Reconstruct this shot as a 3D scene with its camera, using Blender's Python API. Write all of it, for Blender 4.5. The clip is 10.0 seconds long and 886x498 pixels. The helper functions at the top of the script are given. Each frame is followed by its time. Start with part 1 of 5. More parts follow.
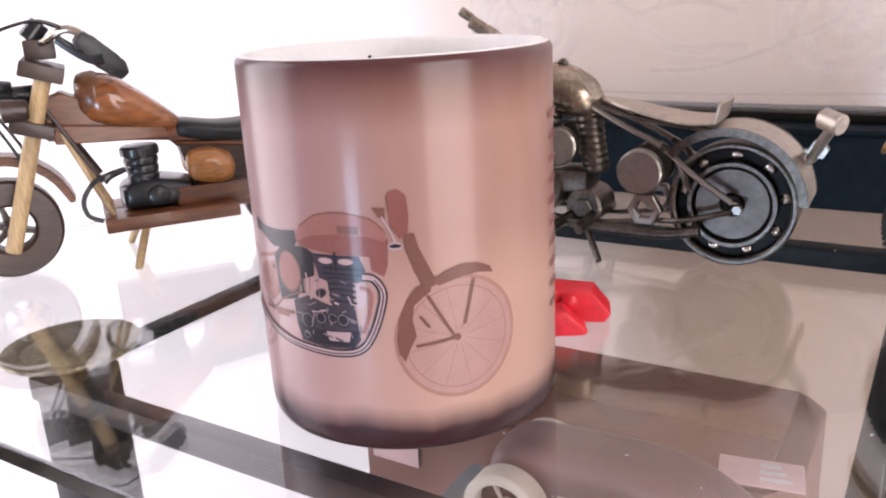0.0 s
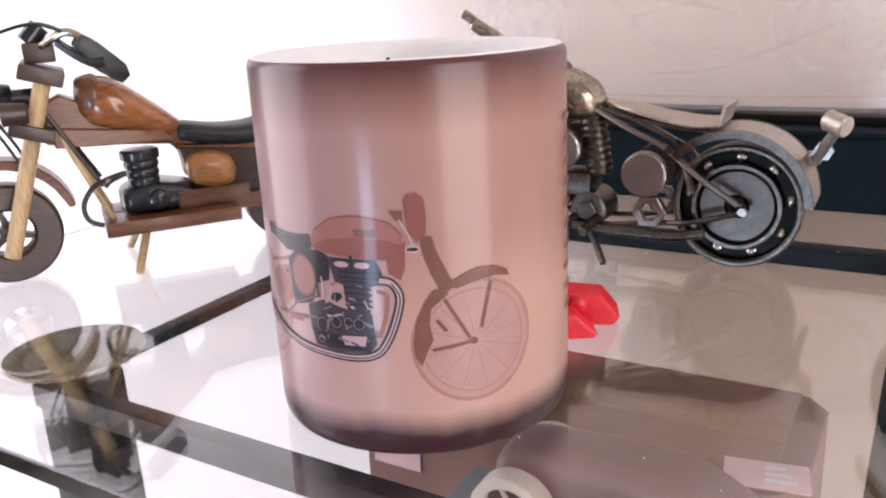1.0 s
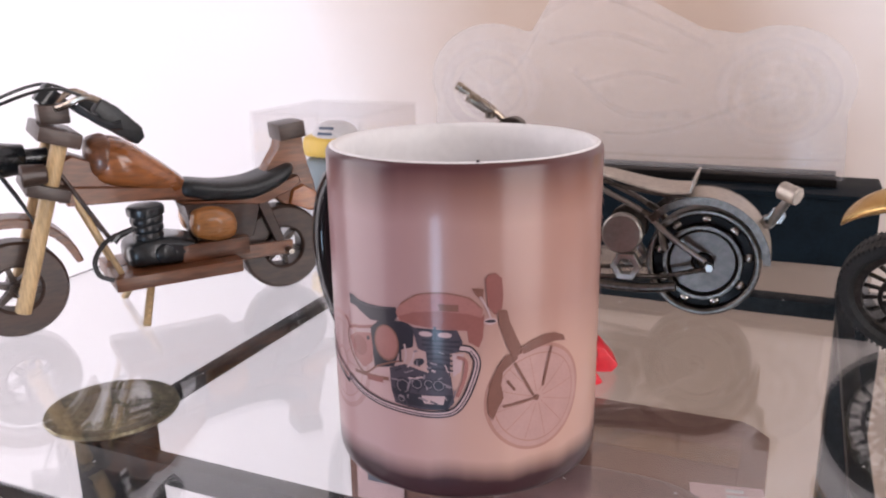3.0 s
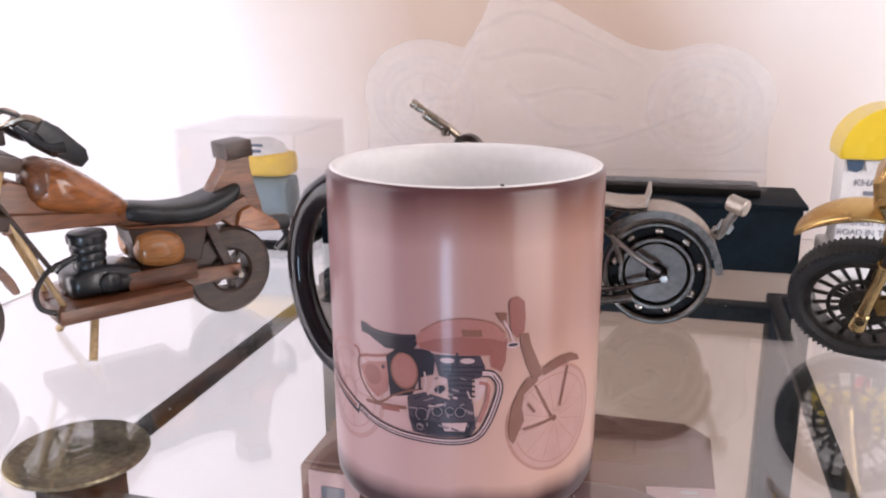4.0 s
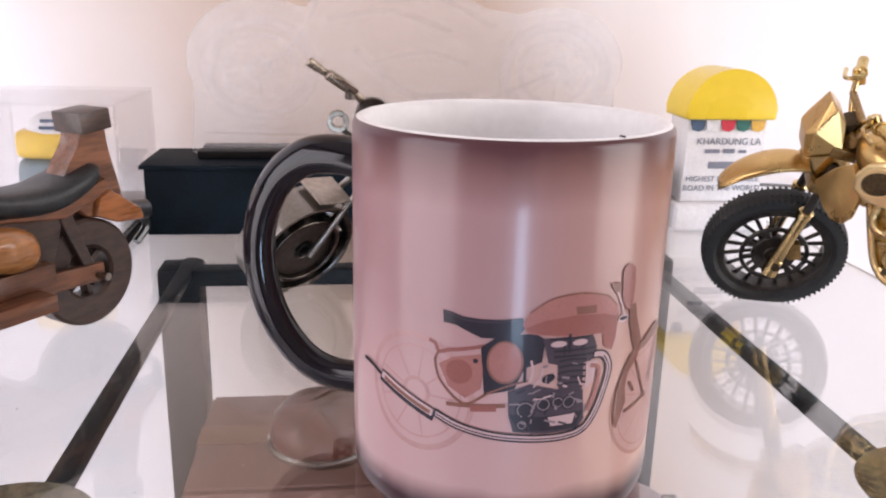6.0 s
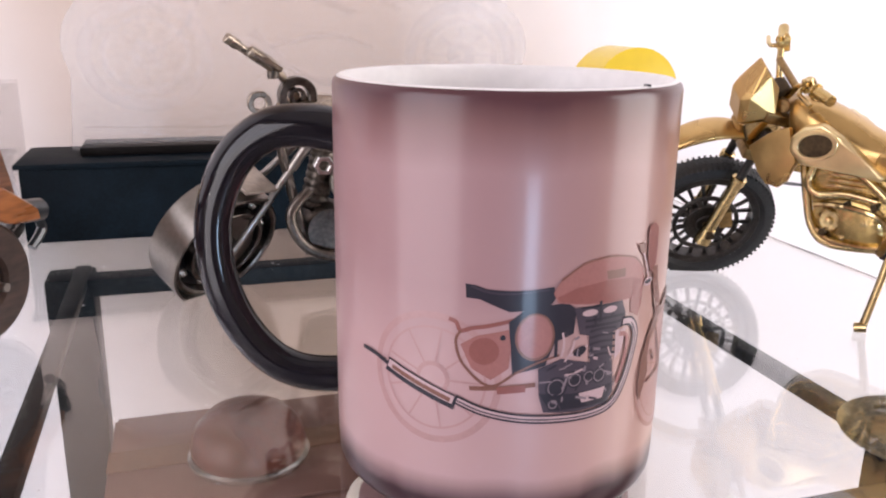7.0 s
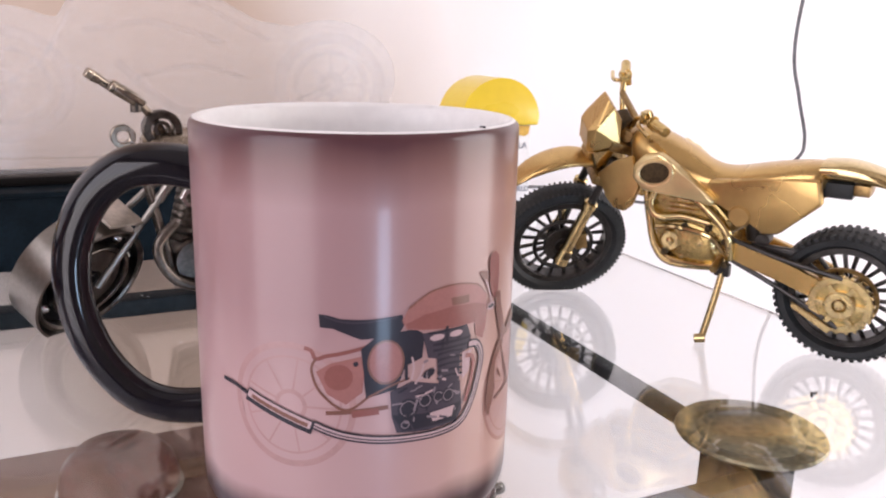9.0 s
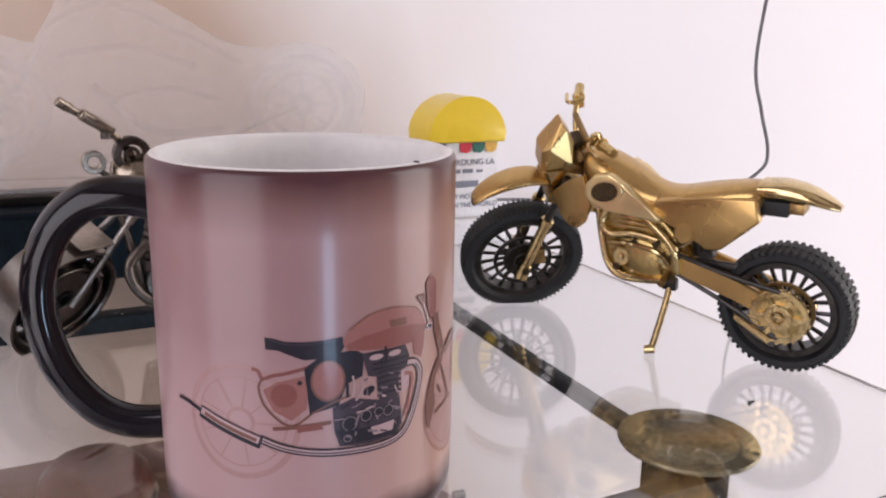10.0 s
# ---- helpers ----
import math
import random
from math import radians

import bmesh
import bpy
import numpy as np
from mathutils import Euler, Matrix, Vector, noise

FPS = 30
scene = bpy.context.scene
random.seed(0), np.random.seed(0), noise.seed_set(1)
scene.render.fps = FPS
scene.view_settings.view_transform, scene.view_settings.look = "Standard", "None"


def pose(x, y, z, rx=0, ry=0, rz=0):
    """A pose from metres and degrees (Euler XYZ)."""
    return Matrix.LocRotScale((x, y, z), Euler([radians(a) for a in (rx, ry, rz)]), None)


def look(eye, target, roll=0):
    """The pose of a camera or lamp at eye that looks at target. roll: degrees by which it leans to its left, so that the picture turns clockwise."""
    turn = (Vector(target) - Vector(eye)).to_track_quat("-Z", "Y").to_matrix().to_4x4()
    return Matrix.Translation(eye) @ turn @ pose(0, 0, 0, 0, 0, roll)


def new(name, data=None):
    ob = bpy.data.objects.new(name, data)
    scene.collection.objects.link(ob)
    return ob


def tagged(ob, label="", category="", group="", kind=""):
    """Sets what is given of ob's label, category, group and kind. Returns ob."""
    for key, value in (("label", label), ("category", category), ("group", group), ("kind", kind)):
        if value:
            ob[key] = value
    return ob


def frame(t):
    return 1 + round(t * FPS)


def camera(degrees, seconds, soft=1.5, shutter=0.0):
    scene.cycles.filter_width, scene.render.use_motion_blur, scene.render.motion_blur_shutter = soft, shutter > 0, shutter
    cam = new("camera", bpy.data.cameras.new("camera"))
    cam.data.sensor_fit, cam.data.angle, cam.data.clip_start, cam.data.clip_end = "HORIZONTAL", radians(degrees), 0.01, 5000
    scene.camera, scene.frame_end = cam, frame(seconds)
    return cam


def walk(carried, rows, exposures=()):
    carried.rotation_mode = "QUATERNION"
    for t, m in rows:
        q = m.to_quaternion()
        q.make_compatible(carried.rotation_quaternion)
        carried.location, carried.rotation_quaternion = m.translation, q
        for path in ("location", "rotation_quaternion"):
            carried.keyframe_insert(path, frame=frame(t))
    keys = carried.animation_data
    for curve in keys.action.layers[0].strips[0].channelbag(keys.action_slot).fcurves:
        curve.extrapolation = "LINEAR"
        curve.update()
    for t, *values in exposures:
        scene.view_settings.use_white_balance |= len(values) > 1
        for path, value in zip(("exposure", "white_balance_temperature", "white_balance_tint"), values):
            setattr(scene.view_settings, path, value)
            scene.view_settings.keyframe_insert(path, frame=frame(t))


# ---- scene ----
# ---------------------------------------------------------------- camera
cam = camera(56.37, 10.0, soft=2.1)
ROWS = [
    (0.0, 0.0285, 0.0603, 0.1097, 72.62, 2.84, 1.31),
    (0.5, 0.0257, 0.0642, 0.1092, 72.75, 2.74, 1.01),
    (1.0, 0.0217, 0.0614, 0.1096, 72.81, 2.82, 0.43),
    (1.5, 0.0151, 0.0571, 0.1132, 73.09, 2.75, -1.00),
    (2.0, 0.0115, 0.0518, 0.1223, 73.93, 2.75, -0.75),
    (2.2, 0.0073, 0.0503, 0.1198, 74.22, 2.40, -1.11),
    (3.3, -0.0356, 0.0367, 0.1354, 74.20, 0.74, -9.83),
    (3.5, -0.0414, 0.0382, 0.1345, 74.67, 0.75, -11.89),
    (4.0, -0.0597, 0.0493, 0.1361, 74.72, 0.31, -15.19),
    (4.5, -0.0844, 0.0680, 0.1324, 74.24, 0.10, -19.44),
    (5.0, -0.1062, 0.0939, 0.1309, 74.19, -0.14, -24.74),
    (5.5, -0.1240, 0.1149, 0.1256, 73.80, -0.55, -28.87),
    (6.0, -0.1312, 0.1208, 0.1232, 73.66, -1.28, -36.36),
    (6.2, -0.1353, 0.1271, 0.1244, 73.35, -1.12, -39.96),
    (7.3, -0.1499, 0.1598, 0.1074, 74.13, -1.19, -48.82),
    (7.5, -0.1513, 0.1584, 0.1076, 74.03, -1.49, -50.22),
    (8.0, -0.1512, 0.1570, 0.1114, 75.00, -1.19, -51.88),
    (8.5, -0.1492, 0.1506, 0.1165, 75.54, -1.13, -53.02),
    (9.0, -0.1498, 0.1430, 0.1162, 75.61, -1.37, -54.88),
    (9.5, -0.1494, 0.1336, 0.1188, 75.56, -1.16, -55.67),
    (10.0, -0.1531, 0.1250, 0.1248, 76.02, -0.99, -55.59),
]
EXPOSURES = [(0.0, 0.46), (1.0, 0.38), (2.0, 0.32), (3.5, 0.08), (4.0, 0.30), (4.5, 0.26), (5.0, 0.30), (5.5, 0.32), (7.5, 0.45), (8.0, 0.55), (8.5, 0.44), (9.0, 0.29), (9.5, 0.19), (10.0, -0.12)]
walk(cam, [(t, pose(x, y, z, rx, ry, rz)) for t, x, y, z, rx, ry, rz in ROWS], EXPOSURES)

# ---------------------------------------------------------------- world and light
# the table and the room stand turned by 30 degrees: u runs along the table, v towards the wall behind it
TURN_UV = pose(0, 0, 0, 0, 0, -30)
FLOOR_Z, CEIL_Z = -0.74, 1.7
WALL_V, SOUTH_V, WEST_U, EAST_U = 0.60, -1.55, -1.5, 1.7


def uv(u, v, z=0.0):
    return TURN_UV @ Vector((u, v, z))


world = bpy.data.worlds.new("sky")
scene.world = world
world.use_nodes = True
wn = world.node_tree.nodes
sky = wn.new("ShaderNodeTexSky")
sky.sky_type, sky.sun_disc, sky.sun_elevation, sky.sun_rotation = "NISHITA", False, radians(40), radians(200)
world.node_tree.links.new(sky.outputs[0], wn["Background"].inputs[0])
wn["Background"].inputs[1].default_value = 0.12


def window_light(name, place, aim, wide, high, watts, colour):
    data = bpy.data.lights.new(name, "AREA")
    data.shape, data.size, data.size_y, data.energy, data.color = "RECTANGLE", wide, high, watts, colour
    ob = new(name, data)
    ob.matrix_world = look(place, aim)
    return ob


window_light("daylight_south", uv(-0.17, SOUTH_V + 0.04, -0.47), uv(-0.17, 0.5, -0.2), 0.25, 0.42, 6.5, (0.52, 0.72, 1.0))
window_light("daylight_west", uv(WEST_U + 0.04, -0.35, 0.30), uv(0.0, -0.20, 0.25), 1.2, 1.85, 24, (1.0, 0.915, 0.97))
window_light("daylight_east", uv(EAST_U - 0.04, -0.50, 0.30), uv(0.0, -0.25, 0.25), 1.2, 1.85, 37, (1.0, 0.92, 0.92))

# ---------------------------------------------------------------- materials


def material(name, colour, rough=0.5, metal=0.0, vary=0.12, grain=60.0, bump=0.0, stretch=(1, 1, 1), second=None, coat=0.0, spec=0.5, coat_rough=0.08,
             wear=0.0, rough_vary=0.1):
    """A surface with a fine and a coarse variation of its colour, uneven gloss and a fine relief."""
    m = bpy.data.materials.new(name)
    m.use_nodes = True
    n, k = m.node_tree.nodes, m.node_tree.links
    b = n["Principled BSDF"]
    co, mp = n.new("ShaderNodeTexCoord"), n.new("ShaderNodeMapping")
    mp.inputs["Scale"].default_value = stretch
    k.new(co.outputs["Object"], mp.inputs[0])
    fine, coarse = n.new("ShaderNodeTexNoise"), n.new("ShaderNodeTexNoise")
    fine.inputs["Scale"].default_value, fine.inputs["Detail"].default_value = grain * 8, 5
    coarse.inputs["Scale"].default_value, coarse.inputs["Detail"].default_value = grain, 4
    for t in (fine, coarse):
        k.new(mp.outputs[0], t.inputs["Vector"])
    add = n.new("ShaderNodeMath")
    add.operation = "MULTIPLY_ADD"
    add.inputs[1].default_value = 0.45
    k.new(fine.outputs[0], add.inputs[0])
    half = n.new("ShaderNodeMath")
    half.operation = "MULTIPLY"
    half.inputs[1].default_value = 0.55
    k.new(coarse.outputs[0], half.inputs[0])
    k.new(half.outputs[0], add.inputs[2])
    ramp = n.new("ShaderNodeValToRGB")
    other = second or tuple(c * (1 - 2.2 * vary) for c in colour)
    ramp.color_ramp.elements[0].position, ramp.color_ramp.elements[1].position = 0.36, 0.62
    ramp.color_ramp.elements[0].color = (*other, 1)
    ramp.color_ramp.elements[1].color = (*[min(1, c * (1 + 0.5 * vary)) for c in colour], 1)
    k.new(add.outputs[0], ramp.inputs[0])
    k.new(ramp.outputs[0], b.inputs["Base Color"])
    rm = n.new("ShaderNodeMapRange")
    rm.inputs["To Min"].default_value, rm.inputs["To Max"].default_value = max(0.02, rough - rough_vary), min(1, rough + rough_vary)
    k.new(coarse.outputs[0], rm.inputs["Value"])
    k.new(rm.outputs[0], b.inputs["Roughness"])
    b.inputs["Metallic"].default_value, b.inputs["Coat Weight"].default_value = metal, coat
    b.inputs["Specular IOR Level"].default_value = spec
    b.inputs["Coat Roughness"].default_value = coat_rough
    if bump:
        bp = n.new("ShaderNodeBump")
        bp.inputs["Strength"].default_value, bp.inputs["Distance"].default_value = bump, 0.0006
        k.new(fine.outputs[0], bp.inputs["Height"])
        k.new(bp.outputs[0], b.inputs["Normal"])
    return m


def clear(name, tint, rough=0.0, ior=1.5):
    m = bpy.data.materials.new(name)
    m.use_nodes = True
    b = m.node_tree.nodes["Principled BSDF"]
    b.inputs["Base Color"].default_value, b.inputs["Roughness"].default_value = (*tint, 1), rough
    b.inputs["Transmission Weight"].default_value, b.inputs["IOR"].default_value = 1.0, ior
    return m


def thin_clear(name, tint, haze, rough=0.05, gloss=0.035):
    """Thin clear plastic: see-through, glossy by its angle, with a little white haze."""
    m = bpy.data.materials.new(name)
    m.use_nodes = True
    n, k = m.node_tree.nodes, m.node_tree.links
    n.remove(n["Principled BSDF"])
    tr, gl, df, fr = n.new("ShaderNodeBsdfTransparent"), n.new("ShaderNodeBsdfGlossy"), n.new("ShaderNodeBsdfDiffuse"), n.new("ShaderNodeLayerWeight")
    no, rg = n.new("ShaderNodeTexNoise"), n.new("ShaderNodeMapRange")
    no.inputs["Scale"].default_value, no.inputs["Detail"].default_value = 45, 4
    rg.inputs["To Min"].default_value, rg.inputs["To Max"].default_value = haze * 0.4, haze * 1.6
    k.new(no.outputs[0], rg.inputs["Value"])
    tr.inputs[0].default_value, gl.inputs["Roughness"].default_value, df.inputs[0].default_value = (*tint, 1), rough, (0.82, 0.80, 0.82, 1)
    a, b = n.new("ShaderNodeMixShader"), n.new("ShaderNodeMixShader")
    k.new(rg.outputs[0], a.inputs[0])
    k.new(tr.outputs[0], a.inputs[1])
    k.new(df.outputs[0], a.inputs[2])
    pw, sc = n.new("ShaderNodeMath"), n.new("ShaderNodeMath")
    pw.operation, sc.operation = "POWER", "MULTIPLY_ADD"
    pw.inputs[1].default_value, sc.inputs[1].default_value, sc.inputs[2].default_value = 4.0, 0.5, gloss
    k.new(fr.outputs["Facing"], pw.inputs[0])
    k.new(pw.outputs[0], sc.inputs[0])
    k.new(sc.outputs[0], b.inputs[0])
    k.new(a.outputs[0], b.inputs[1])
    k.new(gl.outputs[0], b.inputs[2])
    k.new(b.outputs[0], n["Material Output"].inputs[0])
    return m


M = {
    "wood": material("brown_wood", (0.20, 0.075, 0.032), 0.38, grain=40, stretch=(0.35, 2.2, 2.2), vary=0.28, bump=0.12, coat=0.25),
    "wood_red": material("reddish_wood", (0.34, 0.115, 0.032), 0.28, grain=36, stretch=(0.4, 2.0, 2.0), vary=0.26, coat=0.6, bump=0.05),
    "wood_pale": material("honey_wood", (0.46, 0.19, 0.055), 0.28, grain=40, stretch=(0.4, 2.0, 2.0), vary=0.24, coat=0.6, bump=0.05),
    "wood_dark": material("dark_wood", (0.055, 0.029, 0.020), 0.42, grain=40, stretch=(0.5, 2, 2), vary=0.28, bump=0.15, coat=0.1),
    "bamboo": material("bamboo_stick", (0.60, 0.42, 0.22), 0.4, grain=50, stretch=(3, 3, 0.4), vary=0.18, bump=0.1),
    "black_wood": material("black_lacquer", (0.012, 0.016, 0.02), 0.3, grain=60, vary=0.3, coat=0.4),
    "black_pad": material("black_leatherette", (0.016, 0.019, 0.021), 0.42, grain=90, vary=0.3, bump=0.25),
    "wire": material("black_wire", (0.02, 0.02, 0.022), 0.4, grain=80, vary=0.2),
    "steel": material("worn_steel", (0.30, 0.275, 0.25), 0.33, 1.0, grain=70, vary=0.08, bump=0.08),
    "steel_dark": material("darkened_steel", (0.135, 0.115, 0.10), 0.36, 1.0, grain=70, vary=0.25, bump=0.12),
    "steel_warm": material("bronzed_steel", (0.40, 0.33, 0.26), 0.28, 1.0, grain=60, vary=0.22, bump=0.05),
    "washer": material("brushed_grey_washer", (0.13, 0.112, 0.10), 0.42, 1.0, grain=50, vary=0.15, bump=0.08),
    "sheet": material("satin_sheet_metal", (0.52, 0.46, 0.40), 0.46, 0.9, grain=50, vary=0.12, bump=0.05),
    "chrome": material("polished_steel", (0.62, 0.60, 0.58), 0.24, 1.0, grain=60, vary=0.08, rough_vary=0.05),
    "gold": material("polished_gold_plating", (0.68, 0.52, 0.26), 0.14, 1.0, grain=80, vary=0.12, rough_vary=0.06),
    "gold_satin": material("satin_gold_paint", (0.55, 0.36, 0.14), 0.27, 0.9, grain=40, vary=0.04, bump=0.02),
    "gold_dark": material("dull_gold", (0.34, 0.22, 0.09), 0.35, 0.9, grain=80, vary=0.2),
    "gold_cast": material("cast_gilding", (0.60, 0.44, 0.18), 0.24, 0.95, grain=70, vary=0.16, bump=0.45),
    "gold_pale": material("pale_polished_gilding", (0.80, 0.64, 0.34), 0.28, 0.9, grain=40, vary=0.04),
    "hollow": material("dark_gold_hollow", (0.10, 0.065, 0.03), 0.5, 0.6, grain=80, vary=0.3),
    "rubber": material("black_rubber", (0.014, 0.015, 0.016), 0.62, grain=120, vary=0.3, bump=0.3),
    "rim": material("dark_rim", (0.05, 0.045, 0.042), 0.35, 0.6, grain=90, vary=0.25),
    "yellow": material("yellow_gloss_paint", (0.82, 0.60, 0.035), 0.30, grain=20, vary=0.02, coat=0.3),
    "white": material("white_gloss_paint", (0.78, 0.77, 0.78), 0.4, grain=60, vary=0.05),
    "print_grey": material("grey_print", (0.20, 0.21, 0.26), 0.5, grain=90, vary=0.1),
    "flag_blue": material("blue_flag", (0.05, 0.09, 0.16), 0.5, grain=90),
    "flag_red": material("red_flag", (0.62, 0.03, 0.06), 0.5, grain=90),
    "flag_green": material("green_flag", (0.02, 0.13, 0.10), 0.5, grain=90),
    "flag_pale": material("pale_flag", (0.70, 0.70, 0.72), 0.5, grain=90),
    "flag_yellow": material("ochre_flag", (0.75, 0.45, 0.08), 0.5, grain=90),
    "box_black": material("navy_black_plastic", (0.004, 0.0085, 0.013), 0.6, grain=70, vary=0.2, bump=0.1, spec=0.08),
    "slot": material("black_satin_plastic", (0.008, 0.007, 0.007), 0.45, spec=0.12, grain=70, vary=0.2),
    "frame": material("black_enamelled_steel", (0.020, 0.022, 0.024), 0.42, 0.2, spec=0.2, grain=50, vary=0.3, bump=0.15),
    "brass": material("aged_brass_disc", (0.30, 0.27, 0.18), 0.35, 0.75, grain=60, vary=0.3, bump=0.15),
    "red": material("red_plastic", (0.72, 0.018, 0.035), 0.38, grain=60, vary=0.1, bump=0.1),
    "carton": material("brown_carton", (0.22, 0.115, 0.09), 0.75, grain=5, vary=0.05),
    "dome": material("dark_red_brown_lacquer", (0.11, 0.025, 0.016), 0.38, grain=40, vary=0.2, spec=0.3),
    "tape": material("brown_packing_tape", (0.26, 0.14, 0.09), 0.25, grain=12, vary=0.08),
    "toy_shell": material("pinkish_grey_plastic", (0.22, 0.13, 0.13), 0.35, grain=40, vary=0.1),
    "cream": material("cream_plastic", (0.72, 0.66, 0.58), 0.4, grain=60, vary=0.08),
    "pink": material("pale_pink_paper", (0.72, 0.50, 0.50), 0.7, grain=40, vary=0.08),
    "cable": material("grey_cable", (0.15, 0.15, 0.16), 0.45, grain=90, vary=0.15),
    "toy_yellow": material("yellow_toy_paint", (0.78, 0.52, 0.06), 0.35, grain=60, vary=0.1),
    "toy_grey": material("grey_blue_toy_paint", (0.16, 0.22, 0.25), 0.4, grain=60, vary=0.1),
    "handle": material("black_glaze", (0.006, 0.005, 0.008), 0.10, grain=60, vary=0.2, coat=0.0, spec=0.35, rough_vary=0.03),
    "mug_white": material("white_glaze", (0.80, 0.785, 0.785), 0.36, grain=40, vary=0.03, spec=0.4, rough_vary=0.04),
    "ceiling": material("dull_ceiling_paint", (0.48, 0.45, 0.43), 0.8, grain=3, vary=0.04),
    "room": material("tan_wall_paint", (0.30, 0.25, 0.22), 0.75, grain=3, vary=0.05, bump=0.1),
    "tile": material("polished_stone", (0.40, 0.36, 0.34), 0.3, grain=5, vary=0.1),
    "joint": material("grey_grout", (0.36, 0.34, 0.33), 0.8, grain=30, vary=0.1),
    "white_frame": material("white_window_paint", (0.78, 0.78, 0.78), 0.4, grain=20, vary=0.04),
    "glass": clear("green_tinged_glass", (0.85, 0.853, 0.845), 0.0, 1.60),
    "acrylic": thin_clear("clear_acrylic", (0.985, 0.98, 0.98), 0.03),
    "plate": thin_clear("hazy_acrylic", (0.97, 0.965, 0.965), 0.15, 0.15, 0.02),
    "etched": thin_clear("etched_acrylic", (0.978, 0.974, 0.976), 0.04, 0.4, 0.004),
    "pane": clear("window_pane", (1, 1, 1)),
}


def ramp_by_z(name, stops, rough, coat=0.3):
    """A glazed surface whose colour runs with its height, with soft uneven borders."""
    m = material(name, (0.5, 0.5, 0.5), rough, coat=coat, coat_rough=0.12, spec=0.28, rough_vary=0.03)
    n, k = m.node_tree.nodes, m.node_tree.links
    co, sp, no, ad = n.new("ShaderNodeTexCoord"), n.new("ShaderNodeSeparateXYZ"), n.new("ShaderNodeTexNoise"), n.new("ShaderNodeMath")
    mp = n.new("ShaderNodeMapping")
    mp.inputs["Scale"].default_value = (1, 1, 0.12)
    no.inputs["Scale"].default_value, no.inputs["Detail"].default_value = 55, 3
    k.new(co.outputs["Object"], sp.inputs[0])
    k.new(co.outputs["Object"], mp.inputs[0])
    k.new(mp.outputs[0], no.inputs["Vector"])
    ad.operation = "MULTIPLY_ADD"
    ad.inputs[1].default_value = 0.006
    k.new(no.outputs[0], ad.inputs[0])
    k.new(sp.outputs["Z"], ad.inputs[2])
    rg, rp = n.new("ShaderNodeMapRange"), n.new("ShaderNodeValToRGB")
    rg.inputs["From Max"].default_value = 0.11
    k.new(ad.outputs[0], rg.inputs["Value"])
    while len(rp.color_ramp.elements) < len(stops):
        rp.color_ramp.elements.new(0.5)
    for e, (p, c) in zip(rp.color_ramp.elements, stops):
        e.position, e.color = p / 0.11, (*c, 1)
    k.new(rg.outputs[0], rp.inputs[0])
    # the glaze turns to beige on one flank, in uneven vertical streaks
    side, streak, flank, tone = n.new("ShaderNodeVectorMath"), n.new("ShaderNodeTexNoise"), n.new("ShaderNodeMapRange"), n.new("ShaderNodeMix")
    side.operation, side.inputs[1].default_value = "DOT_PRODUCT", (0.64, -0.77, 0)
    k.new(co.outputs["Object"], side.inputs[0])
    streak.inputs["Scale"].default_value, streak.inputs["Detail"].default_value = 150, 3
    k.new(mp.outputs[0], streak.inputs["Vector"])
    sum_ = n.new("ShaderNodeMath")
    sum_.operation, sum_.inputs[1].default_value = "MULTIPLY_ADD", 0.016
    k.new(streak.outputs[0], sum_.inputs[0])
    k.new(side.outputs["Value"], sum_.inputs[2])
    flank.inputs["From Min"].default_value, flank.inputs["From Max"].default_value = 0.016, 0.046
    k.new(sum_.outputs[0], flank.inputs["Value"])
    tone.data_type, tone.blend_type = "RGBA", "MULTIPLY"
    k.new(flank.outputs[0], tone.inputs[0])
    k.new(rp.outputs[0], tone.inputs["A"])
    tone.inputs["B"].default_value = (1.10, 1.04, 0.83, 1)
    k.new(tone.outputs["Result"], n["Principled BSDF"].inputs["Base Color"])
    return m


PALE, PINK, PLUM = (0.364, 0.230, 0.233), (0.278, 0.165, 0.171), (0.028, 0.009, 0.014)
M["mug"] = ramp_by_z("heat_sensitive_glaze", [(0.0, PLUM), (0.0092, PLUM), (0.0160, PALE), (0.0420, PALE), (0.0600, PINK), (0.0835, PINK), (0.0922, (0.165, 0.084, 0.083)), (0.0978, (0.072, 0.028, 0.033)), (0.105, (0.062, 0.023, 0.028))], 0.30, 0.20)


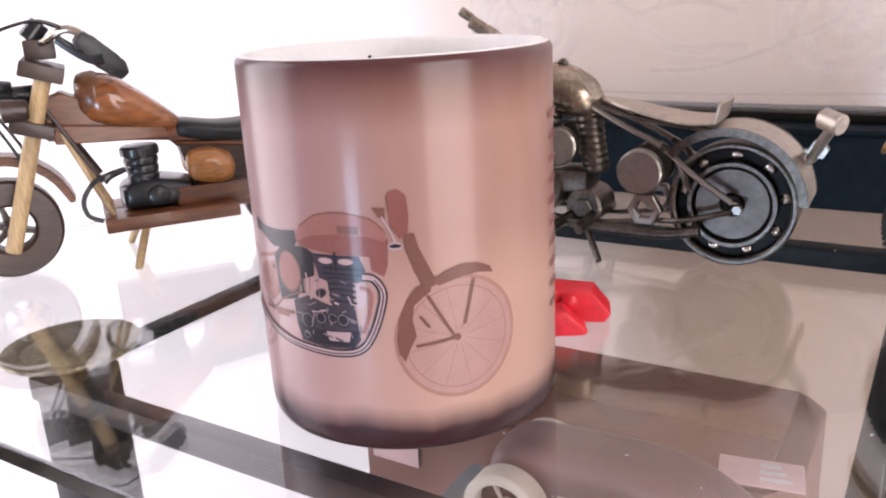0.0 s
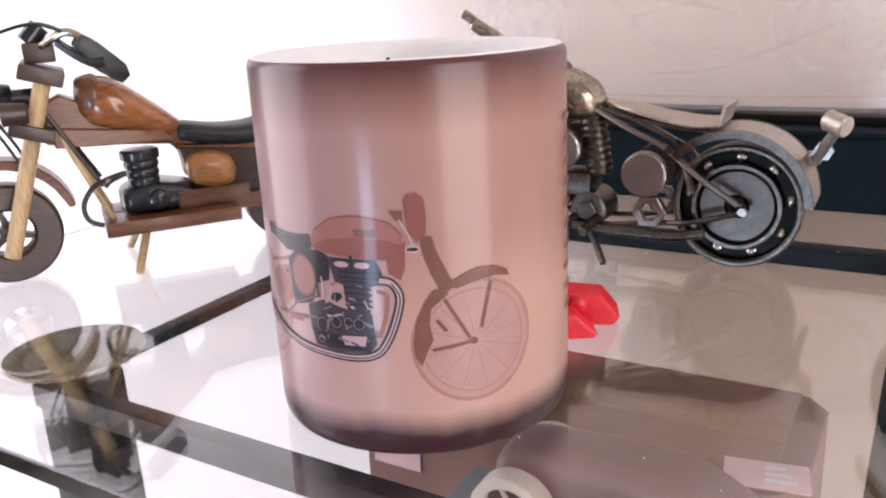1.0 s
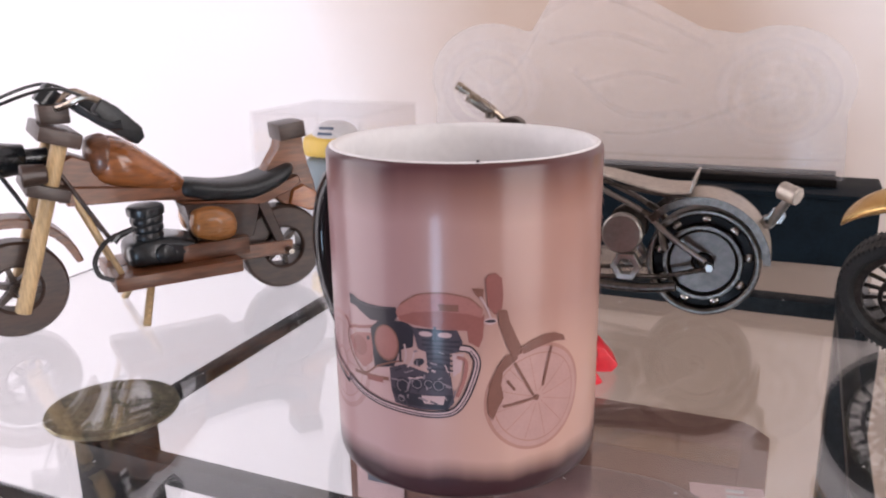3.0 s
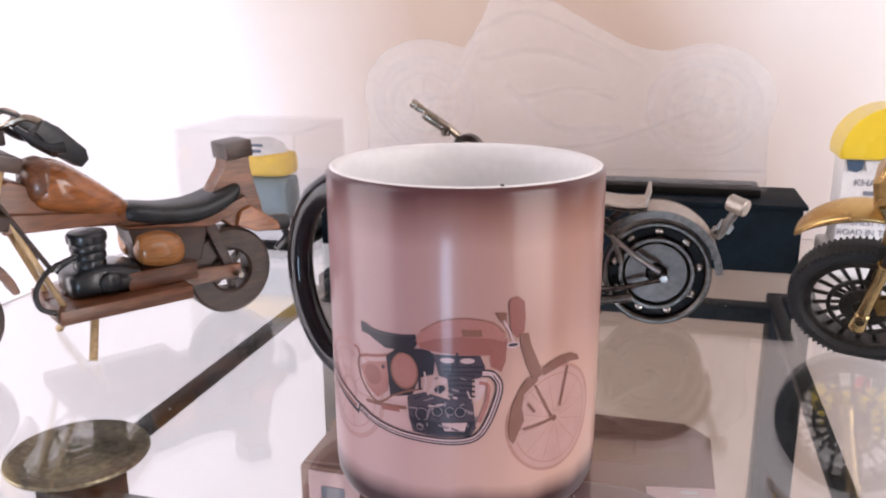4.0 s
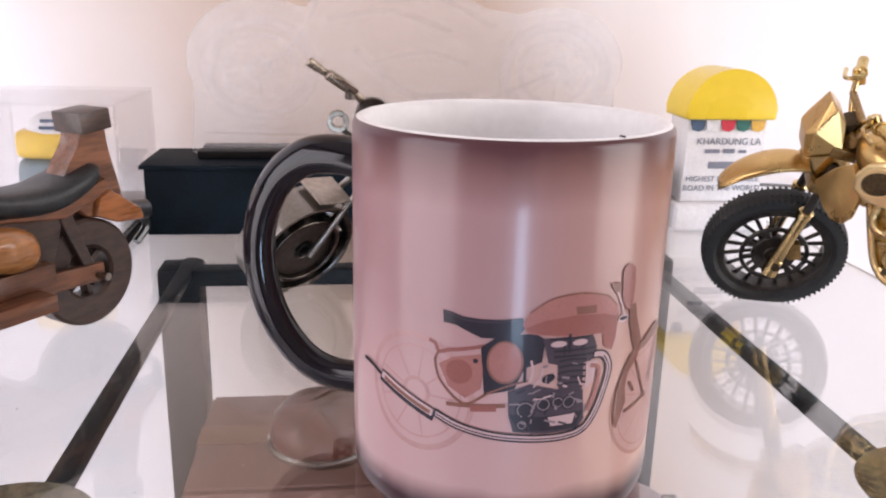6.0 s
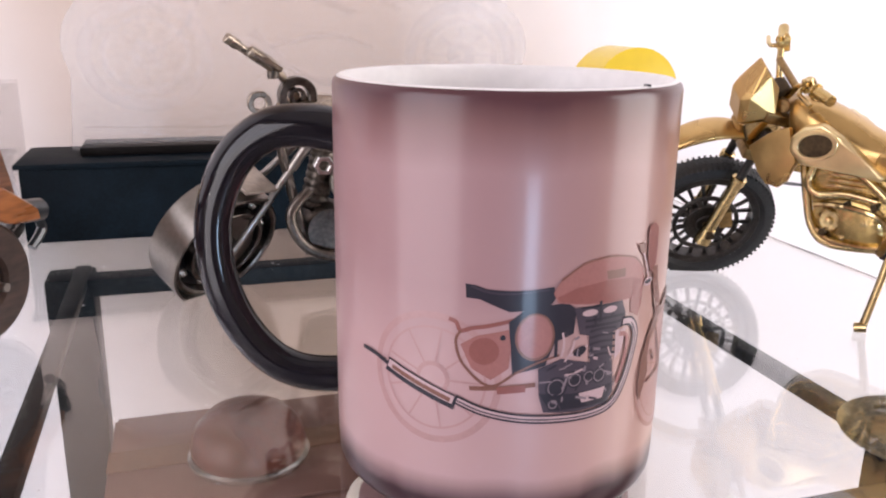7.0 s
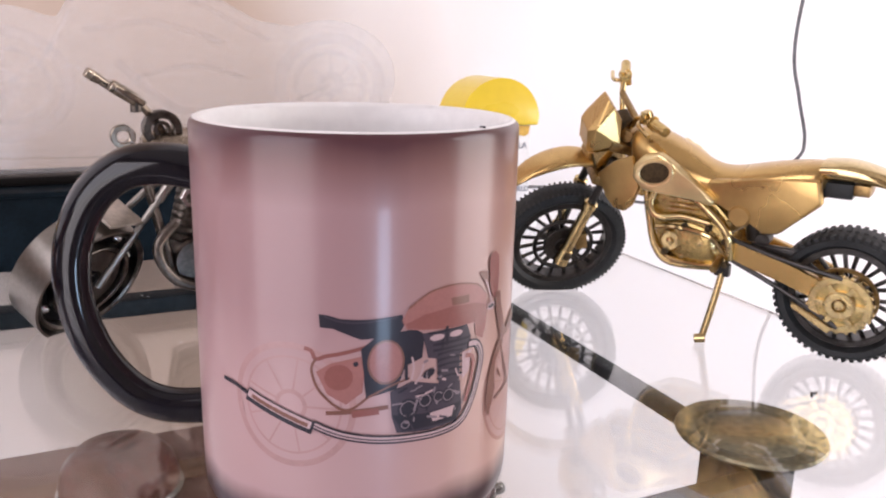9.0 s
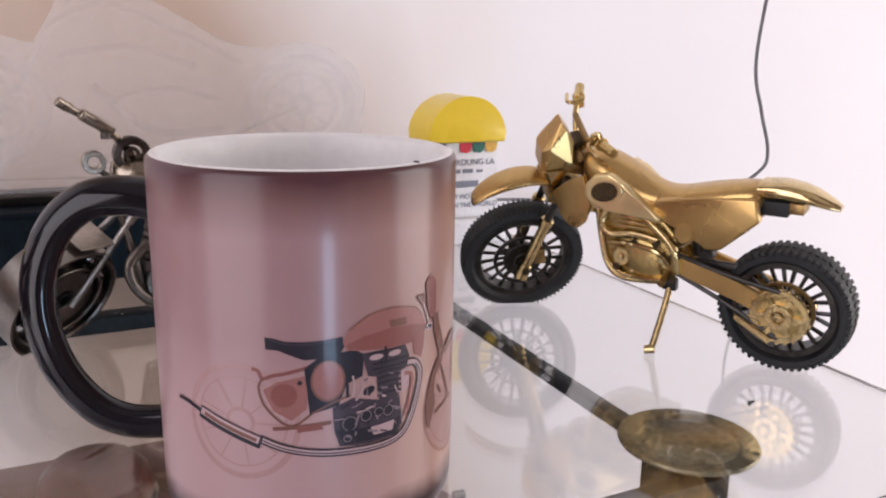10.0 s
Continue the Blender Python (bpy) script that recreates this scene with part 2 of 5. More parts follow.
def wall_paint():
    """White wall; a broad cream-peach field puts the dimmer light behind the table into the colour, with soft borders.
    """
    m = material("wall_paint_dimmed_field", (0.8, 0.8, 0.8), 0.7, grain=3, bump=0.1)
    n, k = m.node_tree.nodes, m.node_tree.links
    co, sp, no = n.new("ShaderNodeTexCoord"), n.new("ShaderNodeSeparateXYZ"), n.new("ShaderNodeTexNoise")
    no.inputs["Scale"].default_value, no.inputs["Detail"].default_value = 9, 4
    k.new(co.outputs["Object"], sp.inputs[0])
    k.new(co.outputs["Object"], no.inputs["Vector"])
    # the field leans right below, painting in the dim wall under the table
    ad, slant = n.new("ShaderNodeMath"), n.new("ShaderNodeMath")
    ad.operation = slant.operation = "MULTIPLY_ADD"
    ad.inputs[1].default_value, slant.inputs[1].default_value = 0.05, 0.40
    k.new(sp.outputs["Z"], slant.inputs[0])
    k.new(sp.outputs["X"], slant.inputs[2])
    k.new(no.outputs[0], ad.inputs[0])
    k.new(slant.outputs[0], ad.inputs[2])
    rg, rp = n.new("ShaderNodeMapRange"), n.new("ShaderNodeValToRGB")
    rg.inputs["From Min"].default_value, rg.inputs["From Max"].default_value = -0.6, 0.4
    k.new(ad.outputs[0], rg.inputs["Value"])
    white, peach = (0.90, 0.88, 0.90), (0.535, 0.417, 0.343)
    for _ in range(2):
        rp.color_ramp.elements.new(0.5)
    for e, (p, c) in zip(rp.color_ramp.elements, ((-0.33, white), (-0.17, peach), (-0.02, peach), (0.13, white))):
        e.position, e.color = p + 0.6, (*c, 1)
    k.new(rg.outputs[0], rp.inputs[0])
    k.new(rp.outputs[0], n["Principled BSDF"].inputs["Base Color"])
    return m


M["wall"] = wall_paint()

# ---------------------------------------------------------------- mesh helpers


def part(name, bm, mat, parent=None, label="", smooth=True, m=None):
    """Links a bmesh as one mesh object under a thing or a part."""
    bmesh.ops.recalc_face_normals(bm, faces=bm.faces)
    me = bpy.data.meshes.new(name)
    bm.to_mesh(me)
    bm.free()
    for p in me.polygons:
        p.use_smooth = smooth
    if smooth:
        me.set_sharp_from_angle(angle=radians(38))
    me.materials.append(M[mat])
    ob = new(name, me)
    ob.parent = parent
    if m is not None:
        ob.matrix_basis = m
    return tagged(ob, label)


def thing(name, m, label, category, group="", kind=""):
    ob = new(name)
    ob.empty_display_size = 0.02
    ob.matrix_basis = m
    return tagged(ob, label, category, group, kind)


def join(*bms):
    out = bmesh.new()
    for b in bms:
        me = bpy.data.meshes.new("tmp")
        b.to_mesh(me)
        b.free()
        out.from_mesh(me)
        bpy.data.meshes.remove(me)
    return out


def box(x0, x1, y0, y1, z0, z1, bevel=0.0, seg=2):
    bm = bmesh.new()
    bmesh.ops.create_cube(bm, size=1)
    bmesh.ops.transform(bm, matrix=Matrix.Translation(((x0 + x1) / 2, (y0 + y1) / 2, (z0 + z1) / 2)) @ Matrix.Diagonal((x1 - x0, y1 - y0, z1 - z0, 1)), verts=bm.verts)
    if bevel:
        bmesh.ops.bevel(bm, geom=bm.edges[:], offset=bevel, segments=seg, profile=0.6, affect="EDGES")
    return bm


def lathe(profile, seg=32, m=Matrix(), close=False, caps=True):
    """Turns (radius, height) points round the z axis, then places the result by m."""
    bm = bmesh.new()
    rings = []
    for r, z in profile:
        rings.append([bm.verts.new((r * math.cos(2 * math.pi * i / seg), r * math.sin(2 * math.pi * i / seg), z)) for i in range(seg)])
    pairs = list(zip(rings, rings[1:])) + ([(rings[-1], rings[0])] if close else [])
    for a, b in pairs:
        for i in range(seg):
            bm.faces.new((a[i], a[(i + 1) % seg], b[(i + 1) % seg], b[i]))
    if caps and not close:
        for ring, r in ((rings[0], profile[0][0]), (rings[-1], profile[-1][0])):
            if r > 1e-7:
                bm.faces.new(ring)
    bmesh.ops.remove_doubles(bm, verts=bm.verts, dist=1e-7)
    bmesh.ops.transform(bm, matrix=m, verts=bm.verts)
    return bm


def along(p0, p1):
    """The pose that lays the z axis from p0 towards p1."""
    p0, p1 = Vector(p0), Vector(p1)
    return Matrix.Translation(p0) @ (p1 - p0).to_track_quat("Z", "Y").to_matrix().to_4x4()


def rod(p0, p1, r, r1=None, seg=14, chamfer=0.12):
    r1 = r if r1 is None else r1
    n = (Vector(p1) - Vector(p0)).length
    c = min(chamfer * r, n / 4)
    return lathe([(0, 0), (r - c, 0), (r, c), (r1, n - c), (r1 - c, n), (0, n)], seg, along(p0, p1))


def tube(points, r, seg=10, steps=6, r_end=None, flat=1.0):
    """A round bar through the points, with smooth bends."""
    pts = [Vector(p) for p in points]
    path = []
    for i in range(len(pts) - 1):
        a, b, c, d = pts[max(i - 1, 0)], pts[i], pts[i + 1], pts[min(i + 2, len(pts) - 1)]
        for s in range(steps):
            t = s / steps
            path.append(0.5 * (2 * b + (c - a) * t + (2 * a - 5 * b + 4 * c - d) * t * t + (3 * b - a - 3 * c + d) * t ** 3))
    path.append(pts[-1])
    bm, rings, side = bmesh.new(), [], None
    for i, p in enumerate(path):
        d = (path[min(i + 1, len(path) - 1)] - path[max(i - 1, 0)]).normalized()
        if side is None:
            side = d.orthogonal().normalized()
        side = (side - d * side.dot(d)).normalized()
        up = d.cross(side)
        rr = r if r_end is None else r + (r_end - r) * i / (len(path) - 1)
        rings.append([bm.verts.new(p + rr * (math.cos(2 * math.pi * k / seg) * side + flat * math.sin(2 * math.pi * k / seg) * up)) for k in range(seg)])
    for a, b in zip(rings, rings[1:]):
        for k in range(seg):
            bm.faces.new((a[k], a[(k + 1) % seg], b[(k + 1) % seg], b[k]))
    bm.faces.new(rings[0])
    bm.faces.new(rings[-1])
    return bm


def slab(outline, y0, y1, bevel=0.0, seg=2, m=Matrix()):
    """A plate cut to an outline in x and z, from y0 to y1."""
    bm = bmesh.new()
    a = [bm.verts.new((x, y0, z)) for x, z in outline]
    b = [bm.verts.new((x, y1, z)) for x, z in outline]
    bm.faces.new(a)
    bm.faces.new(b[::-1])
    for i in range(len(a)):
        j = (i + 1) % len(a)
        bm.faces.new((a[i], b[i], b[j], a[j]))
    if bevel:
        bmesh.ops.bevel(bm, geom=bm.edges[:], offset=bevel, segments=seg, profile=0.6, affect="EDGES", clamp_overlap=True)
    bmesh.ops.transform(bm, matrix=m, verts=bm.verts)
    return bm


def loft(sections, seg=24, power=2.0, m=Matrix()):
    """A rounded body along x: sections of (x, middle y, middle z, half width, half height)."""
    bm, rings = bmesh.new(), []
    for x, cy, cz, ry, rz in sections:
        ring = []
        for k in range(seg):
            c, s = math.cos(2 * math.pi * k / seg), math.sin(2 * math.pi * k / seg)
            ring.append(bm.verts.new((x, cy + ry * math.copysign(abs(c) ** (2 / power), c), cz + rz * math.copysign(abs(s) ** (2 / power), s))))
        rings.append(ring)
    for a, b in zip(rings, rings[1:]):
        for k in range(seg):
            bm.faces.new((a[k], a[(k + 1) % seg], b[(k + 1) % seg], b[k]))
    bm.faces.new(rings[0])
    bm.faces.new(rings[-1])
    bmesh.ops.transform(bm, matrix=m, verts=bm.verts)
    return bm


def spread(points, n):
    """Sections in between given ones, by smooth steps."""
    a = np.array(points, float)
    x = np.linspace(0, len(a) - 1, n)
    out = []
    for t in x:
        i = min(int(t), len(a) - 2)
        p0, p1, p2, p3 = a[max(i - 1, 0)], a[i], a[i + 1], a[min(i + 2, len(a) - 1)]
        s = t - i
        out.append(tuple(0.5 * (2 * p1 + (p2 - p0) * s + (2 * p0 - 5 * p1 + 4 * p2 - p3) * s * s + (3 * p1 - p0 - 3 * p2 + p3) * s ** 3)))
    return out


def placed(bm, m):
    bmesh.ops.transform(bm, matrix=m, verts=bm.verts)
    return bm


def ring_bm(r_out, r_in, half, seg=40, axis="y", bevel=0.0):
    """A flat ring round the y axis."""
    b = bevel or min(half, (r_out - r_in) / 2) * 0.3
    prof = [(r_in, -half + b), (r_in + b, -half), (r_out - b, -half), (r_out, -half + b), (r_out, half - b), (r_out - b, half), (r_in + b, half), (r_in, half - b)]
    return lathe(prof, seg, Matrix.Rotation(radians(90), 4, "X"), close=True)


def steered(hub, head, degrees):
    """The turn of a front end about its raked steering axis, which runs from the hub to the head."""
    hub, head = Vector(hub), Vector(head)
    return Matrix.Translation(hub) @ Matrix.Rotation(radians(degrees), 4, head - hub) @ Matrix.Translation(-hub)


def heading(x, y, hx, hy, lean=0.0):
    """The pose of a model that stands at x, y and points along hx, hy; lean: degrees to its left."""
    a = math.degrees(math.atan2(hy, hx))
    return pose(x, y, 0, 0, 0, a) @ pose(0, 0, 0, -lean, 0, 0)

# ---------------------------------------------------------------- the room
def setting(name, bm, mat, label, category):
    ob = part(name, bm, mat, None, label, smooth=False)
    ob.matrix_basis = TURN_UV
    return tagged(ob, label, category, kind="structure")


T = 0.12
setting("floor", box(WEST_U - T, EAST_U + T, SOUTH_V - T, WALL_V + T, FLOOR_Z - 0.1, FLOOR_Z, 0.0), "tile", "smooth pale polished stone floor", "floor")
setting("wall_north", box(WEST_U - T, EAST_U + T, WALL_V, WALL_V + T, FLOOR_Z, CEIL_Z), "wall", "white wall with dimmer light painted in as a soft cream-peach field", "wall")
setting("ceiling", box(WEST_U - T, EAST_U + T, SOUTH_V - T, WALL_V + T, CEIL_Z, CEIL_Z + 0.1), "ceiling", "plain pale painted ceiling", "ceiling")


def wall_with_window(name, a0, a1, w0, w1, z0, z1, build):
    """A wall from a0 to a1 with an opening from w0 to w1 and z0 to z1; build turns a span into a box."""
    return setting(name, join(build(a0, w0, FLOOR_Z, CEIL_Z), build(w1, a1, FLOOR_Z, CEIL_Z), build(w0, w1, FLOOR_Z, z0), build(w0, w1, z1, CEIL_Z)),
                   "room", "tan painted wall with a window opening", "wall")


wall_with_window("wall_south", WEST_U - T, EAST_U + T, -0.34, 0.00, -0.70, -0.24, lambda a, b, c, d: box(a, b, SOUTH_V - T, SOUTH_V, c, d))
wall_with_window("wall_west", SOUTH_V, WALL_V, -1.0, 0.30, -0.70, 1.28, lambda a, b, c, d: box(WEST_U - T, WEST_U, a, b, c, d))
wall_with_window("wall_east", SOUTH_V, WALL_V, -1.15, 0.15, -0.70, 1.28, lambda a, b, c, d: box(EAST_U, EAST_U + T, a, b, c, d))


def window(name, m, wide, high):
    """A white casement in an opening: frame, mullion and two panes, in the plane of x and z."""
    w = thing(name, m, "white painted window with clear panes", "window", kind="structure")
    part("window_frame", join(box(-wide / 2, wide / 2, -0.03, 0.03, 0, 0.04, 0.003), box(-wide / 2, wide / 2, -0.03, 0.03, high - 0.04, high, 0.003),
                              box(-wide / 2, -wide / 2 + 0.04, -0.028, 0.028, 0.04, high - 0.04), box(wide / 2 - 0.04, wide / 2, -0.028, 0.028, 0.04, high - 0.04)), "white_frame", w)
    part("mullion", box(-0.018, 0.018, -0.022, 0.022, 0.04, high - 0.04, 0.003), "white_frame", w)
    for s in (-1, 1):
        x0, x1 = sorted((s * 0.018, s * (wide / 2 - 0.04)))
        p = part("pane", box(x0, x1, -0.003, 0.003, 0.04, high - 0.04), "pane", w)
        p.visible_shadow = False
    return w


window("window_1", TURN_UV @ pose(-0.17, SOUTH_V - 0.07, -0.70), 0.34, 0.46)
window("window_2", TURN_UV @ pose(WEST_U - 0.07, -0.35, -0.70, 0, 0, 90), 1.3, 1.98)
window("window_3", TURN_UV @ pose(EAST_U + 0.07, -0.50, -0.70, 0, 0, 90), 1.3, 1.98)

# ---------------------------------------------------------------- the glass table
table = thing("glass_table", TURN_UV, "glass display table on a black steel frame with round brass pads", "table")
U0, U1, V0, V1 = -0.395, 0.085, 0.169, 0.575
GLASS = 0.006
top = part("glass_top", box(U0, U1, V0, V1, -GLASS, 0, 0.0006, 1), "glass", table, "clear glass top with polished edges", smooth=False)
top.visible_shadow = False
BAR_U = (-0.256, -0.0135)
LEG_V = (0.228, 0.468)
Z_BAR = -0.0105
for u in BAR_U:
    part("side_bar", box(u - 0.0035, u + 0.0035, 0.212, 0.466, Z_BAR - 0.0045, Z_BAR, 0.0008), "frame", table)
part("front_bar", box(BAR_U[0] - 0.002, BAR_U[1] + 0.002, 0.2045, 0.2115, Z_BAR - 0.008, Z_BAR, 0.0008), "frame", table)
part("back_bar", box(BAR_U[0] + 0.0035, BAR_U[1] - 0.0035, 0.441, 0.454, Z_BAR - 0.008, Z_BAR, 0.0008), "frame", table)
for u, v in ((-0.260, 0.2235), (-0.0095, 0.2240), (-0.262, 0.466), (-0.004, 0.474)):
    leg = part("leg", box(u - 0.0105, u + 0.0105, v - 0.0105, v + 0.0105, FLOOR_Z, Z_BAR - 0.004, 0.0015), "frame", table)
    if v < 0.4:
        part("pad", lathe([(0, -0.0105), (0.010, -0.0105), (0.013, -0.0098), (0.0200, -0.0085), (0.0228, -0.0078), (0.0233, -0.0070), (0.0229, -0.0062), (0.0198, -0.0062), (0.0165, -0.0071), (0.0155, -0.0066), (0, -0.0066)], 48,
                          Matrix.Translation((u, v, 0))), "brass", leg, "round aged-brass pad under the glass")
    part("foot", lathe([(0, FLOOR_Z), (0.016, FLOOR_Z), (0.016, FLOOR_Z + 0.004), (0.011, FLOOR_Z + 0.008), (0, FLOOR_Z + 0.008)], 24, Matrix.Translation((u, v, 0))), "rubber", leg)
SHELF_Z = -0.19
shelf = part("lower_shelf", box(BAR_U[0] - 0.02, BAR_U[1] + 0.02, 0.19, 0.452, SHELF_Z - 0.005, SHELF_Z, 0.0006, 1), "glass", table, "clear glass lower shelf", smooth=False)
shelf.visible_shadow = False
for v in (0.20, 0.44):
    part("shelf_bar", box(BAR_U[0] - 0.012, BAR_U[1] + 0.012, v - 0.004, v + 0.004, SHELF_Z - 0.0135, SHELF_Z - 0.0055, 0.0008), "frame", table)
# ---------------------------------------------------------------- the mug
MUG_X, MUG_Y, MUG_R, MUG_H = 0.00995, 0.2814, 0.0410, 0.0968
mug = thing("mug", pose(MUG_X, MUG_Y, 0), "pink ceramic mug with plum bands, motorcycle print and black handle", "mug")
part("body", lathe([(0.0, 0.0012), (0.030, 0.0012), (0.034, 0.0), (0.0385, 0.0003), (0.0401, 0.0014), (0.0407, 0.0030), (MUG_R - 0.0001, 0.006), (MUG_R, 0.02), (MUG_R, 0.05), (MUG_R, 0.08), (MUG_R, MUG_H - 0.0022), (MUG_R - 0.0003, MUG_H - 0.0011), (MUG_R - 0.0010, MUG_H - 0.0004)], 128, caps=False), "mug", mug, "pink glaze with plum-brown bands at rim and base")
part("inside", lathe([(MUG_R - 0.0010, MUG_H - 0.0004), (MUG_R - 0.0018, MUG_H), (MUG_R - 0.0028, MUG_H - 0.0003), (MUG_R - 0.0036, MUG_H - 0.0014), (MUG_R - 0.0040, MUG_H - 0.006), (MUG_R - 0.0042, 0.05), (MUG_R - 0.0044, 0.012), (0.033, 0.007), (0.0, 0.006)], 128, caps=False), "mug_white", mug, "glossy white inside and rim")
HANDLE = pose(0, 0, 0, 0, 0, 126.5)
grip = tube([(0.0380, 0, 0.0816), (0.0487, 0, 0.0833), (0.0593, 0, 0.0816), (0.0685, 0, 0.0737), (0.0740, 0, 0.0604), (0.0743, 0, 0.0462), (0.0701, 0, 0.0324), (0.0617, 0, 0.0215), (0.0516, 0, 0.0169), (0.0380, 0, 0.0171)], 0.0046, 16, 6, flat=1.3)
part("handle", placed(grip, HANDLE), "handle", mug, "glossy black loop handle")


def ink(name, colour, rough=0.34):
    M[name] = material(name, colour, rough, grain=160, vary=0.04, coat=0.18, coat_rough=0.10, spec=0.18, rough_vary=0.03)


ink("ink_black", (0.020, 0.017, 0.025))
ink("ink_slate", (0.046, 0.035, 0.048))
ink("ink_red", (0.199, 0.073, 0.065))
ink("ink_rose", (0.254, 0.109, 0.100))
ink("ink_brown", (0.153, 0.068, 0.053))
ink("ink_tan", (0.300, 0.155, 0.128))
ink("ink_faint", (0.338, 0.199, 0.198))
ink("ink_warm", (0.350, 0.206, 0.188))
ink("ink_grey", (0.176, 0.134, 0.153))
ink("ink_pale", (0.388, 0.268, 0.277))


part("chip", placed(box(-0.0007, 0.0007, -0.0004, 0.0004, -0.0002, 0.0003, 0.0002), pose(0, 0, 0, 0, 0, -93) @ pose(MUG_R - 0.0020, 0, MUG_H)), "ink_black", mug, "tiny dark chip in the rim")


class Print:
    """Flat shapes laid round the mug: s runs round it and z up it, in millimetres."""

    def __init__(self):
        self.level = 0

    def at(self, s, z):
        a, r = radians(s / 0.7156 - 175), MUG_R + 0.00006 + 0.0000022 * self.level
        return (r * math.cos(a), r * math.sin(a), z / 1000)

    def shape(self, outline, mat, name, label=""):
        """Fills an outline, cut into narrow strips so that it follows the curve."""
        self.level += 1
        bm = bmesh.new()
        bm.faces.new([bm.verts.new((s, z, 0)) for s, z in outline])
        lo, hi = min(p[0] for p in outline), max(p[0] for p in outline)
        x = math.ceil(lo / 0.8) * 0.8
        while x < hi:
            bmesh.ops.bisect_plane(bm, geom=bm.verts[:] + bm.edges[:] + bm.faces[:], plane_co=(x, 0, 0), plane_no=(1, 0, 0))
            x += 0.8
        bmesh.ops.triangulate(bm, faces=bm.faces[:])
        for v in bm.verts:
            v.co = self.at(v.co.x, v.co.y)
        return part(name, bm, mat, mug, label)

    def line(self, pts, wide, mat, name, label=""):
        """A stroke of even width along the points."""
        self.level += 1
        p = [Vector(q) for q in spread([(a, b) for a, b in pts], max(3, int(sum(math.dist(a, b) for a, b in zip(pts, pts[1:])) / 0.6) + 2))]
        bm, rows = bmesh.new(), []
        for i, q in enumerate(p):
            d = (p[min(i + 1, len(p) - 1)] - p[max(i - 1, 0)]).normalized()
            n = Vector((-d.y, d.x)) * wide / 2
            rows.append((bm.verts.new(self.at(*(q + n))), bm.verts.new(self.at(*(q - n)))))
        for a, b in zip(rows, rows[1:]):
            bm.faces.new((a[0], b[0], b[1], a[1]))
        return part(name, bm, mat, mug, label)

    def round(self, s, z, rs, rz, mat, name, n=28, tilt=0.0, label=""):
        c, k = math.cos(radians(tilt)), math.sin(radians(tilt))
        pts = [(math.cos(2 * math.pi * i / n) * rs, math.sin(2 * math.pi * i / n) * rz) for i in range(n)]
        return self.shape([(s + c * a - k * b, z + k * a + c * b) for a, b in pts], mat, name, label)

    def hoop(self, s, z, r, wide, mat, name, label=""):
        n = 36
        return self.line([(s + r * math.cos(2 * math.pi * i / n), z + r * math.sin(2 * math.pi * i / n)) for i in range(n + 1)], wide, mat, name, label)


pr = Print()
# faint wheels first, then the machine over them
pr.hoop(10.5, 35.5, 14.3, 1.5, "ink_faint", "printed_wheel", "barely visible printed rear wheel")
pr.hoop(10.5, 35.5, 11.6, 0.5, "ink_faint", "printed_rim")
for i in range(9):
    a = 2 * math.pi * i / 9
    pr.line([(10.5 + 3 * math.cos(a), 35.5 + 3 * math.sin(a)), (10.5 + 11.4 * math.cos(a), 35.5 + 11.4 * math.sin(a))], 0.45, "ink_faint", "printed_spoke")
pr.hoop(10.5, 35.5, 3.4, 1.0, "ink_faint", "printed_hub")
pr.round(75.5, 30.5, 15.6, 15.6, "ink_warm", "printed_wheel_tone", n=48)
pr.hoop(75.5, 30.5, 15.2, 1.0, "ink_tan", "printed_wheel", "faint printed front wheel")
pr.hoop(75.5, 30.5, 13.0, 0.4, "ink_tan", "printed_rim")
for i in range(12):
    a = 2 * math.pi * (i + 0.4) / 12
    pr.line([(75.5 + 1.8 * math.cos(a), 30.5 + 1.8 * math.sin(a)), (75.5 + 12.8 * math.cos(a), 30.5 + 12.8 * math.sin(a))], 0.22, "ink_tan", "printed_spoke")
# tail bracket, side panel, air box
pr.line([(14.0, 49.6), (15.6, 49.0), (16.6, 47.2), (19.0, 48.0), (22.0, 48.6), (28.0, 50.3), (34.0, 53.0)], 0.9, "ink_red", "printed_bracket")
pr.line([(16.6, 47.2), (15.6, 44.5), (17.4, 39.5), (23.0, 35.2), (28.5, 38.6)], 0.6, "ink_brown", "printed_bracket")
pr.shape([(26.5, 49.6), (30.0, 52.6), (38.5, 53.6), (41.0, 52.0), (40.5, 46.5), (36.5, 45.0), (34.5, 39.8), (27.6, 38.0)], "ink_black", "printed_frame_shadow")
pr.shape([(16.6, 44.2), (20.0, 46.4), (26.6, 48.0), (27.2, 43.5), (26.8, 39.4), (23.2, 36.6), (19.0, 39.0)], "ink_rose", "printed_side_panel")
pr.round(21.6, 43.0, 3.2, 3.0, "ink_red", "printed_side_panel_shade", tilt=20)
pr.round(25.4, 46.2, 0.6, 0.6, "ink_black", "printed_bolt")
pr.round(32.1, 46.3, 4.2, 5.3, "ink_brown", "printed_air_box_edge")
pr.round(32.1, 46.4, 3.7, 4.8, "ink_rose", "printed_air_box")
pr.line([(28.0, 38.2), (33.0, 40.6), (37.5, 42.0)], 0.5, "ink_brown", "printed_strut")
pr.line([(18.7, 34.4), (24.0, 34.8), (32.6, 35.6)], 1.0, "ink_brown", "printed_foot_bar")
pr.line([(24.5, 34.2), (30.5, 34.8)], 1.6, "ink_red", "printed_foot_bar")
